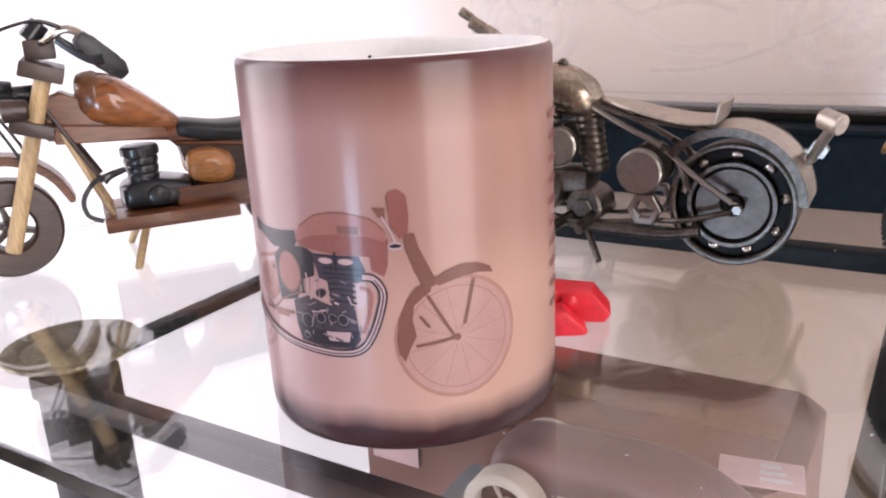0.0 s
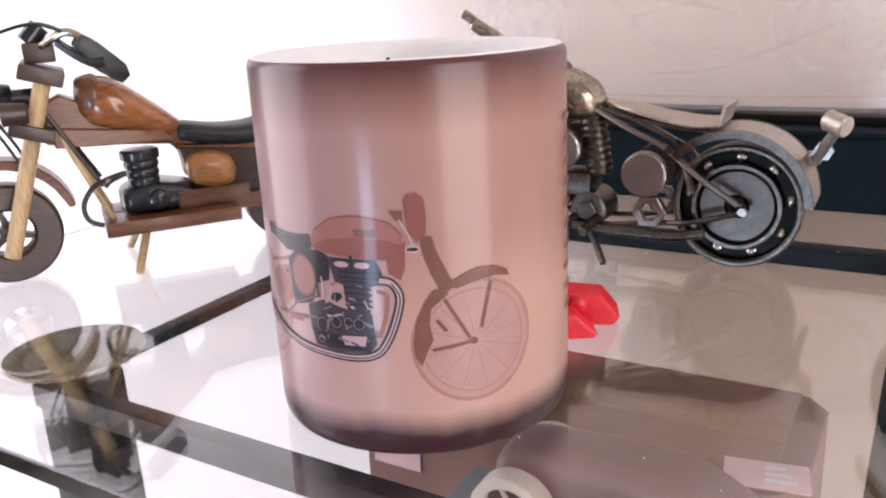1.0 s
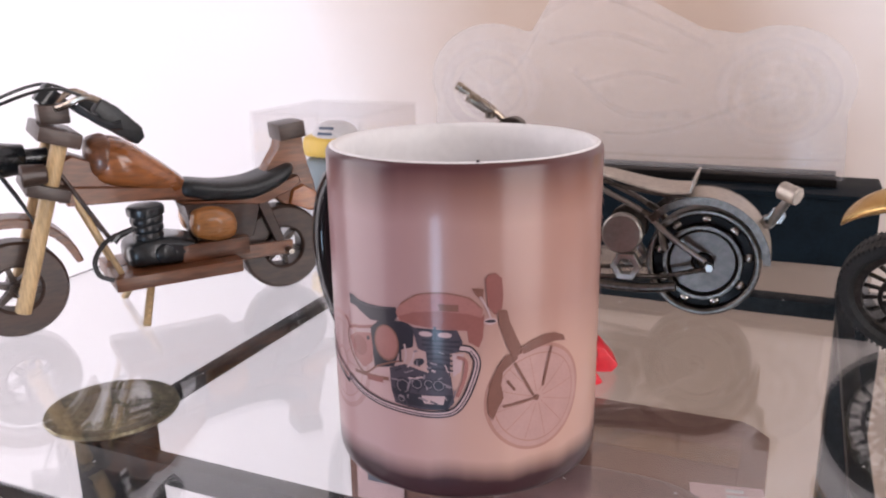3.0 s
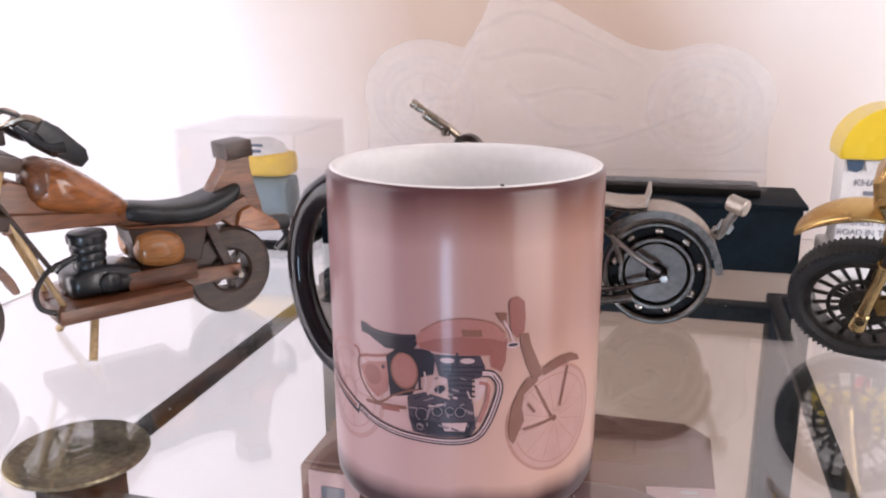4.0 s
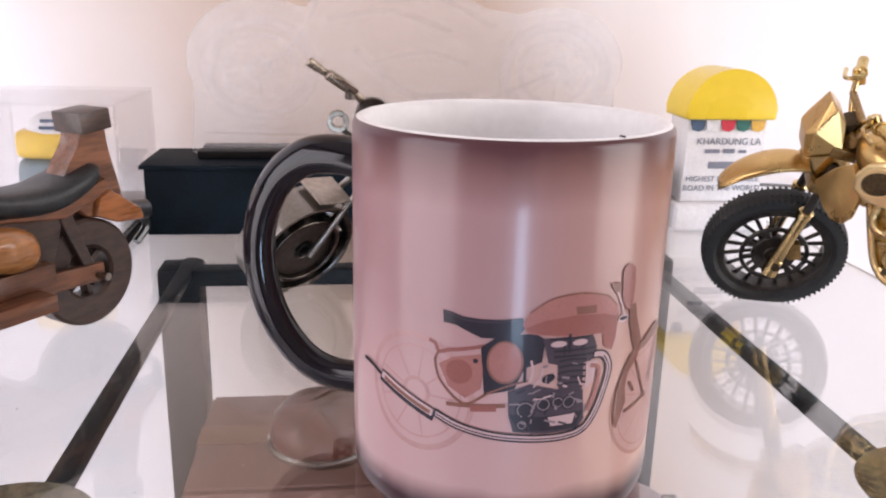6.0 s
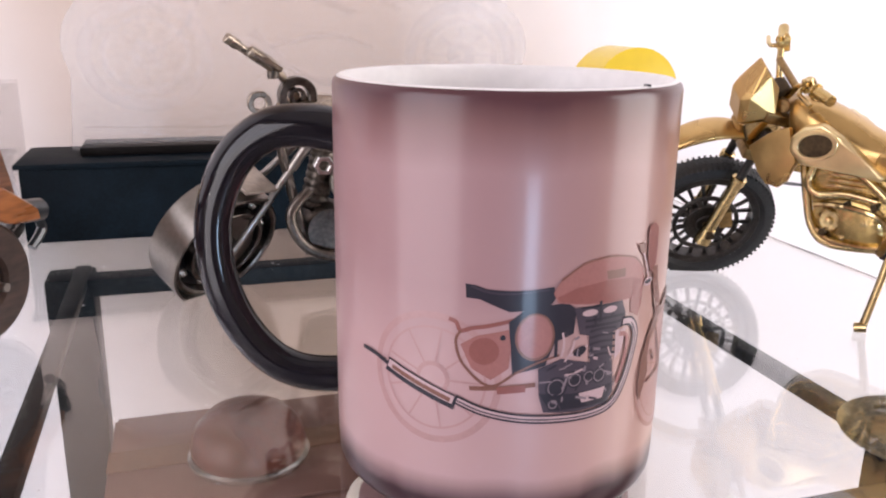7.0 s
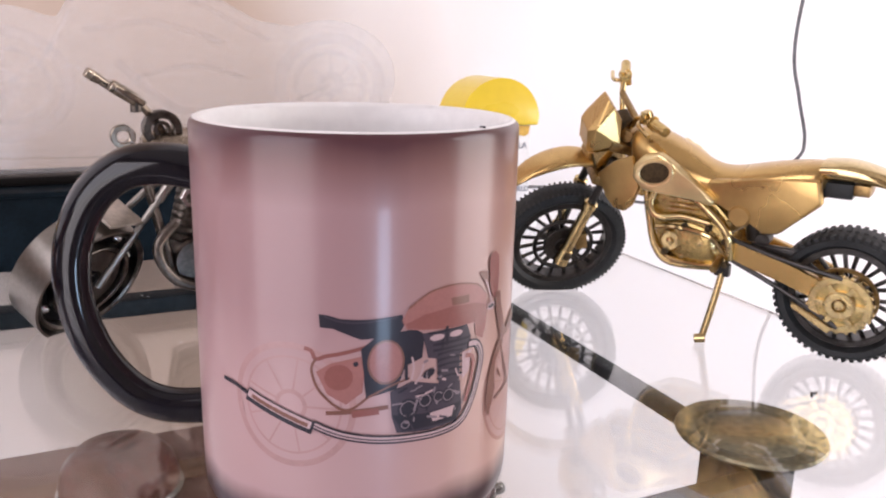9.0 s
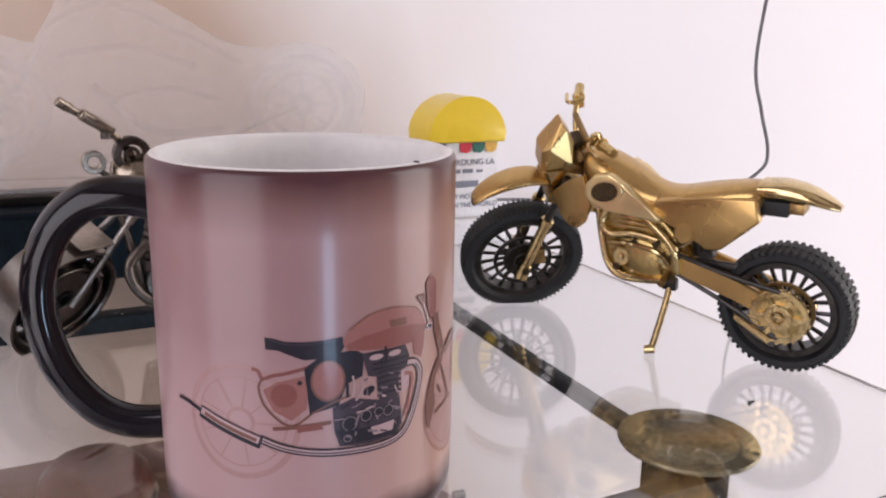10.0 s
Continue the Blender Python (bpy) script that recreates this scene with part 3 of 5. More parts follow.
# seat
pr.shape([(17.4, 57.6), (17.6, 54.6), (20.5, 54.4), (22.8, 53.4), (26.5, 51.9), (31.0, 52.2), (35.0, 52.9), (36.2, 54.8), (35.6, 57.2), (31.0, 56.6), (26.5, 56.4), (22.0, 56.6), (19.5, 57.4)], "ink_black", "printed_seat", "printed black seat")
pr.line([(18.6, 57.2), (22.2, 56.0), (27.0, 55.8), (34.6, 56.6)], 0.35, "ink_slate", "printed_seat_seam")
# tank
pr.shape([(35.6, 55.8), (37.3, 58.8), (42.0, 61.8), (46.0, 62.6), (50.2, 62.7), (56.2, 61.4), (59.6, 58.2), (59.3, 54.3), (56.2, 52.0), (48.0, 52.2), (40.8, 52.9), (36.6, 53.6)], "ink_rose", "printed_tank", "printed rose-red fuel tank")
pr.shape([(36.4, 54.8), (41.0, 56.6), (48.0, 57.4), (55.5, 56.8), (59.3, 55.6), (58.6, 53.6), (56.0, 52.2), (48.0, 52.4), (41.0, 53.1), (37.0, 53.8)], "ink_red", "printed_tank_shade")
pr.line([(37.2, 58.4), (41.8, 61.4), (46.0, 62.3), (50.2, 62.4), (56.0, 61.1), (59.2, 58.3)], 0.35, "ink_brown", "printed_tank_edge")
pr.shape([(47.8, 59.4), (53.2, 59.3), (53.2, 57.4), (48.2, 57.5)], "ink_brown", "printed_badge", "dark plain badge on the tank")
pr.shape([(55.4, 52.4), (55.8, 48.8), (58.5, 47.2), (59.6, 50.0), (60.0, 56.8), (58.5, 54.6)], "ink_red", "printed_frame_neck")
# engine
pr.shape([(40.4, 52.2), (52.8, 52.2), (54.2, 49.0), (53.8, 46.2), (50.8, 45.4), (50.8, 39.0), (45.0, 38.6), (44.2, 45.6), (42.0, 46.2)], "ink_slate", "printed_cylinder", "printed dark engine cylinder")
for i in range(5):
    pr.line([(44.4, 46.4 - 1.45 * i), (47.6, 46.7 - 1.45 * i), (51.6, 46.3 - 1.45 * i)], 0.55, "ink_black", "printed_fin")
for s in (42.3, 47.6):
    pr.round(s + 1.9, 50.7, 1.9, 0.75, "ink_pale", "printed_rocker_cover")
    pr.line([(s - 0.4, 51.9), (s + 4.2, 51.9)], 0.5, "ink_black", "printed_rocker_edge")
pr.line([(46.8, 53.0), (46.9, 48.4)], 0.7, "ink_black", "printed_stud")
for z in (49.0, 47.6):
    pr.line([(43.2, z), (53.6, z - 0.1)], 0.6, "ink_black", "printed_fin")
pr.shape([(33.0, 39.2), (38.0, 41.2), (45.0, 39.4), (51.0, 38.9), (51.8, 31.2), (50.0, 28.8), (42.0, 28.4), (34.6, 29.0), (33.4, 33.0)], "ink_slate", "printed_crankcase", "printed dark crankcase")
pr.shape([(33.4, 33.5), (41.0, 32.8), (51.4, 33.4), (49.8, 29.2), (36.0, 29.2)], "ink_black", "printed_crankcase_shade")
pr.shape([(42.6, 32.6), (49.4, 33.0), (48.8, 30.4), (43.4, 30.3)], "ink_pale", "printed_gap")
pr.shape([(51.4, 45.6), (54.6, 45.6), (53.6, 40.4), (51.6, 38.8)], "ink_pale", "printed_gap")
for s, z, r in ((37.2, 34.6, 2.5), (41.4, 35.9, 1.9), (44.8, 36.2, 1.6), (36.6, 30.8, 1.3), (47.6, 36.0, 1.9)):
    pr.round(s, z, r, r, "ink_black", "printed_cover")
    pr.hoop(s, z, r * 0.72, 0.26, "ink_grey", "printed_cover_rim")
for a, b in (((38.8, 40.4), (40.8, 45.0)), ((40.0, 41.5), (44.0, 43.6)), ((37.9, 41.6), (38.0, 47.0)), ((38.9, 37.2), (43.4, 38.2))):
    pr.line([a, ((a[0] + b[0]) / 2 + 0.5, (a[1] + b[1]) / 2), b], 0.5, "ink_pale", "printed_highlight")
pr.round(42.2, 42.4, 1.6, 1.0, "ink_black", "printed_carburettor", tilt=25)
pr.line([(36.6, 48.0), (36.7, 41.6)], 0.7, "ink_black", "printed_hose")
# small broken lights and darks between the castings
rng = random.Random(4)
for i in range(46):
    s0, z0 = rng.uniform(34.5, 52.0), rng.uniform(29.6, 50.5)
    if z0 > 40 and s0 < 41:
        continue
    a, n = rng.uniform(-0.5, 0.5) + (1.57 if rng.random() < 0.3 else 0), rng.uniform(0.5, 1.5)
    pr.line([(s0 - n * math.cos(a), z0 - n * math.sin(a)), (s0 + n * math.cos(a), z0 + n * math.sin(a))], rng.uniform(0.25, 0.6), rng.choice(("ink_grey", "ink_black", "ink_grey", "ink_slate", "ink_pale")), "printed_engine_detail")
# exhaust
PIPE = [(53.4, 47.2), (56.2, 46.6), (58.0, 43.4), (57.2, 38.8), (54.8, 32.6), (51.6, 28.6), (46.0, 27.3), (36.8, 27.4), (28.8, 28.0), (21.5, 29.4), (15.6, 31.6)]
pr.line(PIPE, 2.1, "ink_black", "printed_exhaust", "printed exhaust pipe sweeping under the engine")
pr.line(PIPE, 1.2, "ink_pale", "printed_exhaust_shine")
pr.line([(a, b - 0.1) for a, b in PIPE[1:]], 0.35, "ink_slate", "printed_exhaust_line")
pr.line([(52.6, 44.6), (55.0, 43.4), (54.6, 38.6), (52.6, 33.0)], 1.0, "ink_rose", "printed_pipe")
pr.line([(15.8, 30.6), (-1.0, 36.3)], 3.3, "ink_black", "printed_silencer", "printed slim silencer")
pr.line([(15.3, 31.2), (-0.6, 36.6)], 1.9, "ink_pale", "printed_silencer_shine")
pr.line([(14.6, 31.2), (0.4, 36.0)], 1.0, "ink_brown", "printed_silencer_line")
pr.line([(-0.8, 36.3), (-5.0, 37.6), (-9.0, 38.0)], 0.9, "ink_black", "printed_tail_pipe")
# front end
pr.shape([(56.6, 63.9), (59.8, 63.7), (59.6, 60.2), (58.0, 61.8)], "ink_brown", "printed_clock")
pr.shape([(60.2, 66.2), (61.0, 67.4), (62.8, 67.8), (64.6, 66.4), (65.0, 62.0), (64.7, 58.0), (62.8, 56.2), (60.9, 59.0)], "ink_red", "printed_lamp", "printed headlamp shell")
pr.line([(58.9, 61.6), (60.6, 58.4), (61.6, 55.6)], 0.5, "ink_pale", "printed_yoke")
pr.round(61.6, 54.6, 1.8, 1.0, "ink_pale", "printed_horn")
pr.round(61.6, 54.6, 1.4, 0.45, "ink_black", "printed_horn_slit")
pr.shape([(63.4, 57.6), (66.0, 57.4), (66.8, 54.0), (70.2, 46.4), (70.4, 44.6), (67.8, 43.4), (65.6, 48.4), (63.9, 53.6)], "ink_brown", "printed_fork", "printed brown fork leg")
pr.shape([(70.2, 46.2), (73.0, 47.6), (76.7, 48.7), (80.8, 48.5), (84.1, 47.0), (85.0, 45.2), (81.0, 46.0), (76.6, 45.6), (70.8, 44.2)], "ink_brown", "printed_mudguard")
pr.shape([(68.8, 44.9), (65.8, 44.4), (63.4, 41.2), (61.4, 36.4), (60.6, 31.2), (60.9, 27.8), (62.2, 25.6), (63.6, 29.0), (65.2, 32.1), (64.5, 36.0), (65.0, 39.8), (69.2, 43.2)], "ink_brown", "printed_mudguard")
for a, b in (((68.3, 42.0), (74.0, 31.4)), ((65.0, 29.4), (75.0, 30.6)), ((79.8, 44.8), (77.0, 33.6)), ((66.2, 37.0), (68.4, 34.0))):
    pr.line([a, b], 0.75, "ink_brown", "printed_stay")
pr.round(75.0, 30.6, 0.9, 0.9, "ink_brown", "printed_hub")
# lines of small print too fine to read, further round the mug
for i, wide in enumerate((16, 13, 15, 12, 16, 11, 14, 15, 12, 13)):
    z = 79.0 - 5.6 * i
    pr.line([(110.0, z), (110.0 + wide / 2, z), (110.0 + wide, z)], 1.7 if i == 0 else 1.3, "ink_rose", "printed_text_bar")
# ---------------------------------------------------------------- lamp with etched acrylic plate
lamp = thing("acrylic_lamp", TURN_UV, "black lamp base with an upright clear acrylic motorcycle-shaped plate", "lamp")
BX0, BX1, BV0, BV1, BZ = -0.285, 0.003, 0.486, 0.542, 0.0390
part("base", box(BX0 + 0.002, BX1 - 0.002, BV0 + 0.002, BV1 - 0.002, 0, BZ - 0.0025, 0.0012), "box_black", lamp, "navy-black plastic base box")
part("lid", box(BX0, BX1, BV0, BV1, BZ - 0.0025, BZ, 0.0009), "box_black", lamp)
part("slot_strip", join(box(-0.257, -0.020, 0.505, 0.5175, BZ + 0.0002, BZ + 0.0045, 0.0008), box(-0.257, -0.020, 0.5225, 0.535, BZ + 0.0002, BZ + 0.0045, 0.0008),
                        box(-0.257, -0.020, 0.5175, 0.5225, BZ + 0.0002, BZ + 0.001)), "slot", lamp, "raised black slot holding the plate")


def plate_outline():
    """The outer line of a motorcycle with two round wheels, tank, screen and seat."""
    pts = [(-0.262, 0.0405)]
    wheel1, wheel2, r = (-0.2225, 0.093), (-0.0545, 0.092), 0.040
    for i in range(15):
        a = radians(205 - i * 10.5)
        pts.append((wheel1[0] + r * math.cos(a), wheel1[1] + r * 0.84 * math.sin(a)))
    pts += [(-0.196, 0.121), (-0.186, 0.137), (-0.180, 0.152), (-0.170, 0.160), (-0.158, 0.160), (-0.148, 0.150), (-0.130, 0.141), (-0.112, 0.131), (-0.096, 0.122)]
    for i in range(15):
        a = radians(122 - i * 10.5)
        pts.append((wheel2[0] + r * math.cos(a), wheel2[1] + r * 0.80 * math.sin(a)))
    pts += [(-0.016, 0.0405)]
    return pts


plate = part("plate", slab(plate_outline(), 0.5185, 0.5215, 0.0004, 1), "plate", lamp, "clear acrylic plate cut as a motorcycle", smooth=False)
plate.visible_shadow = False


def etched(cx, cz, r_out, r_in, name, squash=1.0):
    b = ring_bm(r_out, r_in, 0.0002, 48)
    placed(b, Matrix.Translation((cx, 0.5181, cz)) @ Matrix.Diagonal((1, 1, squash, 1)))
    o = part(name, b, "etched", plate, "frosted engraving")
    o.visible_shadow = False


for cx in (-0.2225, -0.0545):
    etched(cx, 0.088, 0.033, 0.026, "etched_tyre", 0.88)
    etched(cx, 0.088, 0.022, 0.019, "etched_rim", 0.88)
    etched(cx, 0.088, 0.008, 0.003, "etched_hub", 0.88)
    for i in range(8):
        a = 2 * math.pi * i / 8
        c, s = math.cos(a), math.sin(a)
        etch = part("etched_spoke", rod((cx + 0.008 * c, 0.5181, 0.088 + 0.007 * s), (cx + 0.019 * c, 0.5181, 0.088 + 0.0165 * s), 0.0004, seg=6), "etched", plate)
        etch.visible_shadow = False
for pts, wide in (([(-0.19, 0.13), (-0.16, 0.142), (-0.12, 0.127), (-0.09, 0.112)], 0.004), ([(-0.185, 0.115), (-0.15, 0.12), (-0.115, 0.11)], 0.005),
                  ([(-0.17, 0.10), (-0.14, 0.075), (-0.10, 0.075)], 0.006), ([(-0.19, 0.125), (-0.205, 0.10), (-0.2225, 0.088)], 0.003),
                  ([(-0.16, 0.092), (-0.13, 0.098), (-0.105, 0.092)], 0.004), ([(-0.15, 0.062), (-0.11, 0.066), (-0.0545, 0.088)], 0.003), ([(-0.255, 0.052), (-0.13, 0.050), (-0.02, 0.052)], 0.0015)):
    etch = part("etched_line", placed(tube([(x, z, 0) for x, z in pts], wide / 2, 8, 6, flat=0.12), Matrix.Translation((0, 0.5180, 0)) @ Matrix.Rotation(radians(90), 4, "X")), "etched", plate)
    etch.visible_shadow = False

# ---------------------------------------------------------------- clear display case with a small toy
case = thing("display_case", TURN_UV, "clear acrylic display case on a black base", "display case")
CU0, CU1, CV0, CV1, CZ = -0.3695, -0.2885, 0.466, 0.548, 0.0722
part("case_base", box(CU0, CU1, CV0, CV1, 0, 0.0055, 0.0008), "slot", case, "black plastic base")
part("plinth", box(CU0 + 0.003, CU1 - 0.003, CV0 + 0.003, CV1 - 0.003, 0.0057, 0.0125, 0.0006), "flag_pale", case, "pale grey inner plinth")
w = 0.0018
for nm, b in (("front_panel", (CU0, CU1, CV0, CV0 + w, 0.0057, CZ)), ("back_panel", (CU0, CU1, CV1 - w, CV1, 0.0057, CZ)), ("side_panel", (CU0, CU0 + w, CV0 + w, CV1 - w, 0.0057, CZ)),
              ("side_panel", (CU1 - w, CU1, CV0 + w, CV1 - w, 0.0057, CZ)), ("top_panel", (CU0, CU1, CV0, CV1, CZ + 0.0001, CZ + w))):
    p = part(nm, box(*b, 0.0003, 1), "acrylic", case, smooth=False)
    p.visible_shadow = False
TOY = TURN_UV @ pose(-0.329, 0.505, 0.0126) @ Matrix.Diagonal((0.9, 0.9, 1.12, 1))
toy = thing("toy_helmet", TOY, "rounded toy with a white crown, yellow band and grey-blue lower half", "toy")
part("lower_shell", loft(spread([(-0.022, 0, 0.0125, 0.006, 0.0085), (-0.0205, 0, 0.0125, 0.0135, 0.0118), (-0.01, 0, 0.0125, 0.0165, 0.0124), (0.01, 0, 0.0125, 0.0165, 0.0124), (0.0205, 0, 0.0125, 0.0135, 0.0118), (0.022, 0, 0.0125, 0.006, 0.0085)], 21), 28, 4.0), "toy_grey", toy)
part("band", loft(spread([(-0.0218, 0, 0.0318, 0.006, 0.0045), (-0.0203, 0, 0.0318, 0.0135, 0.0065), (-0.01, 0, 0.0318, 0.0164, 0.007), (0.01, 0, 0.0318, 0.0164, 0.007), (0.0203, 0, 0.0318, 0.0135, 0.0065), (0.0218, 0, 0.0318, 0.006, 0.0045)], 21), 28, 4.0), "toy_yellow", toy)
part("crown", placed(lathe([(0.0175, 0.0), (0.0172, 0.003), (0.0145, 0.0075), (0.0085, 0.0105), (0, 0.0113)], 36), Matrix.Translation((0, 0, 0.0368)) @ Matrix.Diagonal((1.05, 0.85, 0.9, 1))), "flag_pale", toy)
for z in (0.0395, 0.0425):
    part("print_bar", box(-0.006, 0.006, -0.0155 + (z - 0.0395) * 0.9, -0.0150 + (z - 0.0395) * 0.9, z, z + 0.0016), "flag_blue", toy)

# ---------------------------------------------------------------- milestone souvenir
mile = thing("milestone", TURN_UV @ pose(0.0425, 0.505, 0), "white souvenir milestone with a yellow domed top and small flags", "souvenir")
part("plinth", box(-0.029, 0.029, -0.0175, 0.0175, 0, 0.0165, 0.0025, 3), "white", mile, "white stepped plinth")
part("stone", box(-0.0240, 0.0240, -0.0125, 0.0125, 0.0165, 0.070, 0.0012), "white", mile, "white painted stone face")
cap_pts = [(0.0270 * math.cos(radians(a)), 0.0650 + 0.0285 * math.sin(radians(a)) ** 0.9) for a in range(0, 181, 9)]
part("cap", slab(cap_pts, -0.0165, 0.0165, 0.0042, 4), "yellow", mile, "glossy yellow domed cap")
for i, c in enumerate(("flag_blue", "flag_pale", "flag_red", "flag_green", "flag_yellow")):
    x = -0.0184 + 0.0090 * i
    part("flag", slab([(x - 0.0045, 0.0645), (x + 0.0045, 0.0645), (x + 0.0036, 0.0595), (x + 0.0008, 0.0580), (x - 0.0030, 0.0588)], -0.0136, -0.0131), c, mile, "small hanging cloth-shaped flag", smooth=False)


def lettering(words, x, z, size, parent, mat, depth=-0.0129):
    """Raised flat letters on a front face, set with the built-in font."""
    cu = bpy.data.curves.new("lettering", "FONT")
    cu.body, cu.size, cu.align_x, cu.extrude = words, size, "CENTER", 0.00006
    src = new("lettering_source", cu)
    bpy.context.view_layer.update()
    me = bpy.data.meshes.new_from_object(src.evaluated_get(bpy.context.evaluated_depsgraph_get()))
    bpy.data.objects.remove(src)
    me.materials.clear()
    me.materials.append(M[mat])
    ob = new("lettering", me)
    ob.parent = parent
    ob.matrix_basis = pose(x, depth, z, 90, 0, 0)
    return tagged(ob, "dark printed words: " + words)


lettering("KHARDUNG LA", 0.0015, 0.0505, 0.0055, mile, "print_grey")
lettering("HIGHEST MOTORABLE", 0.0, 0.0290, 0.0044, mile, "print_grey")
lettering("ROAD IN THE WORLD", 0.0, 0.0235, 0.0046, mile, "print_grey")
for x0, x1, z0, z1 in ((-0.0125, -0.0035, 0.0455, 0.0478), (-0.0015, 0.0055, 0.0455, 0.0480), (0.008, 0.0125, 0.0456, 0.0474), (-0.0095, 0.0095, 0.0365, 0.0405)):
    part("text_bar", box(x0, x1, -0.0130, -0.0126, z0, z1), "print_grey", mile, "line of writing too fine to read", smooth=False)

# ---------------------------------------------------------------- hanging cable on the wall
cab = thing("cable", TURN_UV, "thin grey cable hanging down in front of the wall", "cable")
part("cord", tube([(0.300, 0.49, 0.62), (0.290, 0.49, 0.36), (0.285, 0.49, 0.20), (0.2775, 0.49, 0.118), (0.288, 0.49, 0.080), (0.299, 0.49, 0.050), (0.292, 0.49, 0.034), (0.270, 0.51, 0.012), (0.245, 0.545, -0.006), (0.215, 0.575, -0.008), (0.17, 0.590, 0.002), (0.10, 0.582, 0.008), (0.07, 0.572, 0.0025), (0.05, 0.565, 0.0055)], 0.00125, 8, 8), "cable", cab)
part("plug", rod((0.05, 0.565, 0.0055), (0.028, 0.562, 0.0055), 0.0055, 0.0045, 18), "rubber", cab)

# ---------------------------------------------------------------- red plastic piece lying on the glass
red = thing("plastic_toy_piece", pose(0.0595, 0.3235, 0, 0, 0, -8), "bright red moulded plastic piece lying on the glass", "toy")
part("wing", slab([(-0.018, 0.0), (0.0125, 0.0), (0.0150, 0.003), (0.009, 0.0105), (-0.004, 0.0115), (-0.016, 0.008)], -0.002, 0.011, 0.0012, 2), "red", red)
part("wing", placed(slab([(-0.016, 0.0), (0.0075, 0.0), (0.0095, 0.0012), (0.002, 0.0085), (-0.013, 0.007)], -0.0012, 0.0085, 0.001, 2), pose(-0.002, -0.013, 0, 0, 0, 8)), "red", red)
part("knob", lathe([(0, 0), (0.0028, 0), (0.0028, 0.0015), (0.002, 0.0022), (0, 0.0024)], 16, pose(0.001, -0.0022, 0.008, 90, 0, 0)), "red", red)

# a crumb of dirt on the glass
crumb = thing("crumb", pose(0.1396, 0.1878, 0), "tiny dark crumb lying on the glass", "crumb")
part("speck", tube([(-0.0018, 0.0, 0.0004), (0, 0.0005, 0.0006), (0.0018, -0.0006, 0.0004)], 0.0005, 6, 3), "wire", crumb)

# dust and small smears on the glass
dust_rng = random.Random(11)
flecks = []
for i in range(70):
    u, v = dust_rng.uniform(-0.33, 0.07), dust_rng.uniform(0.18, 0.47)
    r = dust_rng.uniform(0.0001, 0.00032)
    flecks.append(lathe([(0, 0), (r, 0.00002), (r * 0.6, r * 0.5), (0, r * 0.6)], 6, TURN_UV @ Matrix.Translation((u, v, 0.00002)) @ Matrix.Rotation(dust_rng.uniform(0, 6), 4, "Z") @ Matrix.Diagonal((1, dust_rng.uniform(1, 3.0), 1, 1))))
dust = part("dust", join(*flecks), "flag_pale", None)
tagged(dust, "pale flecks of dust scattered over the glass top", "dust", kind="stuff")

# ---------------------------------------------------------------- on the lower shelf
carton = thing("carton", TURN_UV @ pose(-0.150, 0.390, SHELF_Z), "brown cardboard box with a pale label on the lower shelf", "box")
part("body", slab([(-0.099, -0.022), (0.098, -0.022), (0.110, -0.008), (0.110, 0.060), (0.100, 0.072), (-0.099, 0.072)], 0, 0.1000, 0.0012, 2, Matrix(((1, 0, 0, 0), (0, 0, 1, 0), (0, 1, 0, 0), (0, 0, 0, 1)))), "carton", carton)
part("flap", box(-0.097, 0.097, -0.020, 0.0260, 0.1006, 0.1020, 0.0004), "carton", carton)
part("flap", box(-0.097, 0.097, 0.0275, 0.070, 0.1006, 0.1020, 0.0004), "carton", carton)
part("tape", box(-0.099, 0.097, 0.018, 0.036, 0.1022, 0.1025), "tape", carton, "glossy brown packing tape")
part("label_sheet", box(-0.094, -0.066, -0.0230, -0.0224, 0.066, 0.098), "pink", carton, "pale pink paper label")
part("text_bar", box(-0.087, -0.074, -0.0235, -0.0231, 0.078, 0.090), "print_grey", carton)
bowl = thing("bowl", TURN_UV @ pose(-0.188, 0.408, SHELF_Z + 0.1022), "upturned dark red-brown lacquered bowl with a bright metal rim", "bowl")
part("shell", lathe([(0.025, 0.0035), (0.0256, 0.007), (0.0238, 0.0145), (0.0178, 0.021), (0.0095, 0.0245), (0, 0.0252)], 48), "dome", bowl)
part("rim", lathe([(0.0254, 0.0), (0.0270, 0.0010), (0.0270, 0.0026), (0.0254, 0.0034), (0.0240, 0.0026), (0.0240, 0.0)], 48, close=True), "chrome", bowl, "bright metal rim")
card = thing("card", TURN_UV @ pose(-0.056, 0.379, SHELF_Z + 0.1022, 0, 0, 10), "pale pink printed card lying on the carton", "card")
part("sheet", box(-0.016, 0.017, -0.010, 0.010, 0.0, 0.0008, 0.0002), "pink", card)
for i in range(3):
    part("text_bar", box(0.000, 0.012 - 0.002 * i, -0.006 + 0.005 * i, -0.0035 + 0.005 * i, 0.0009, 0.0011), "flag_pale", card)
crate = thing("storage_box", TURN_UV @ pose(-0.102, 0.324, SHELF_Z), "grey plastic storage box on the lower shelf", "box")
part("body", box(-0.075, 0.075, -0.032, 0.032, 0, 0.0810, 0.0030, 3), "toy_grey", crate)
part("lid", box(-0.077, 0.077, -0.034, 0.034, 0.0812, 0.0850, 0.0014), "toy_grey", crate)
toycar = thing("toy_vehicle", TURN_UV @ pose(-0.097, 0.332, SHELF_Z + 0.0852), "grey plastic toy vehicle with cream wheels and bumper", "toy")
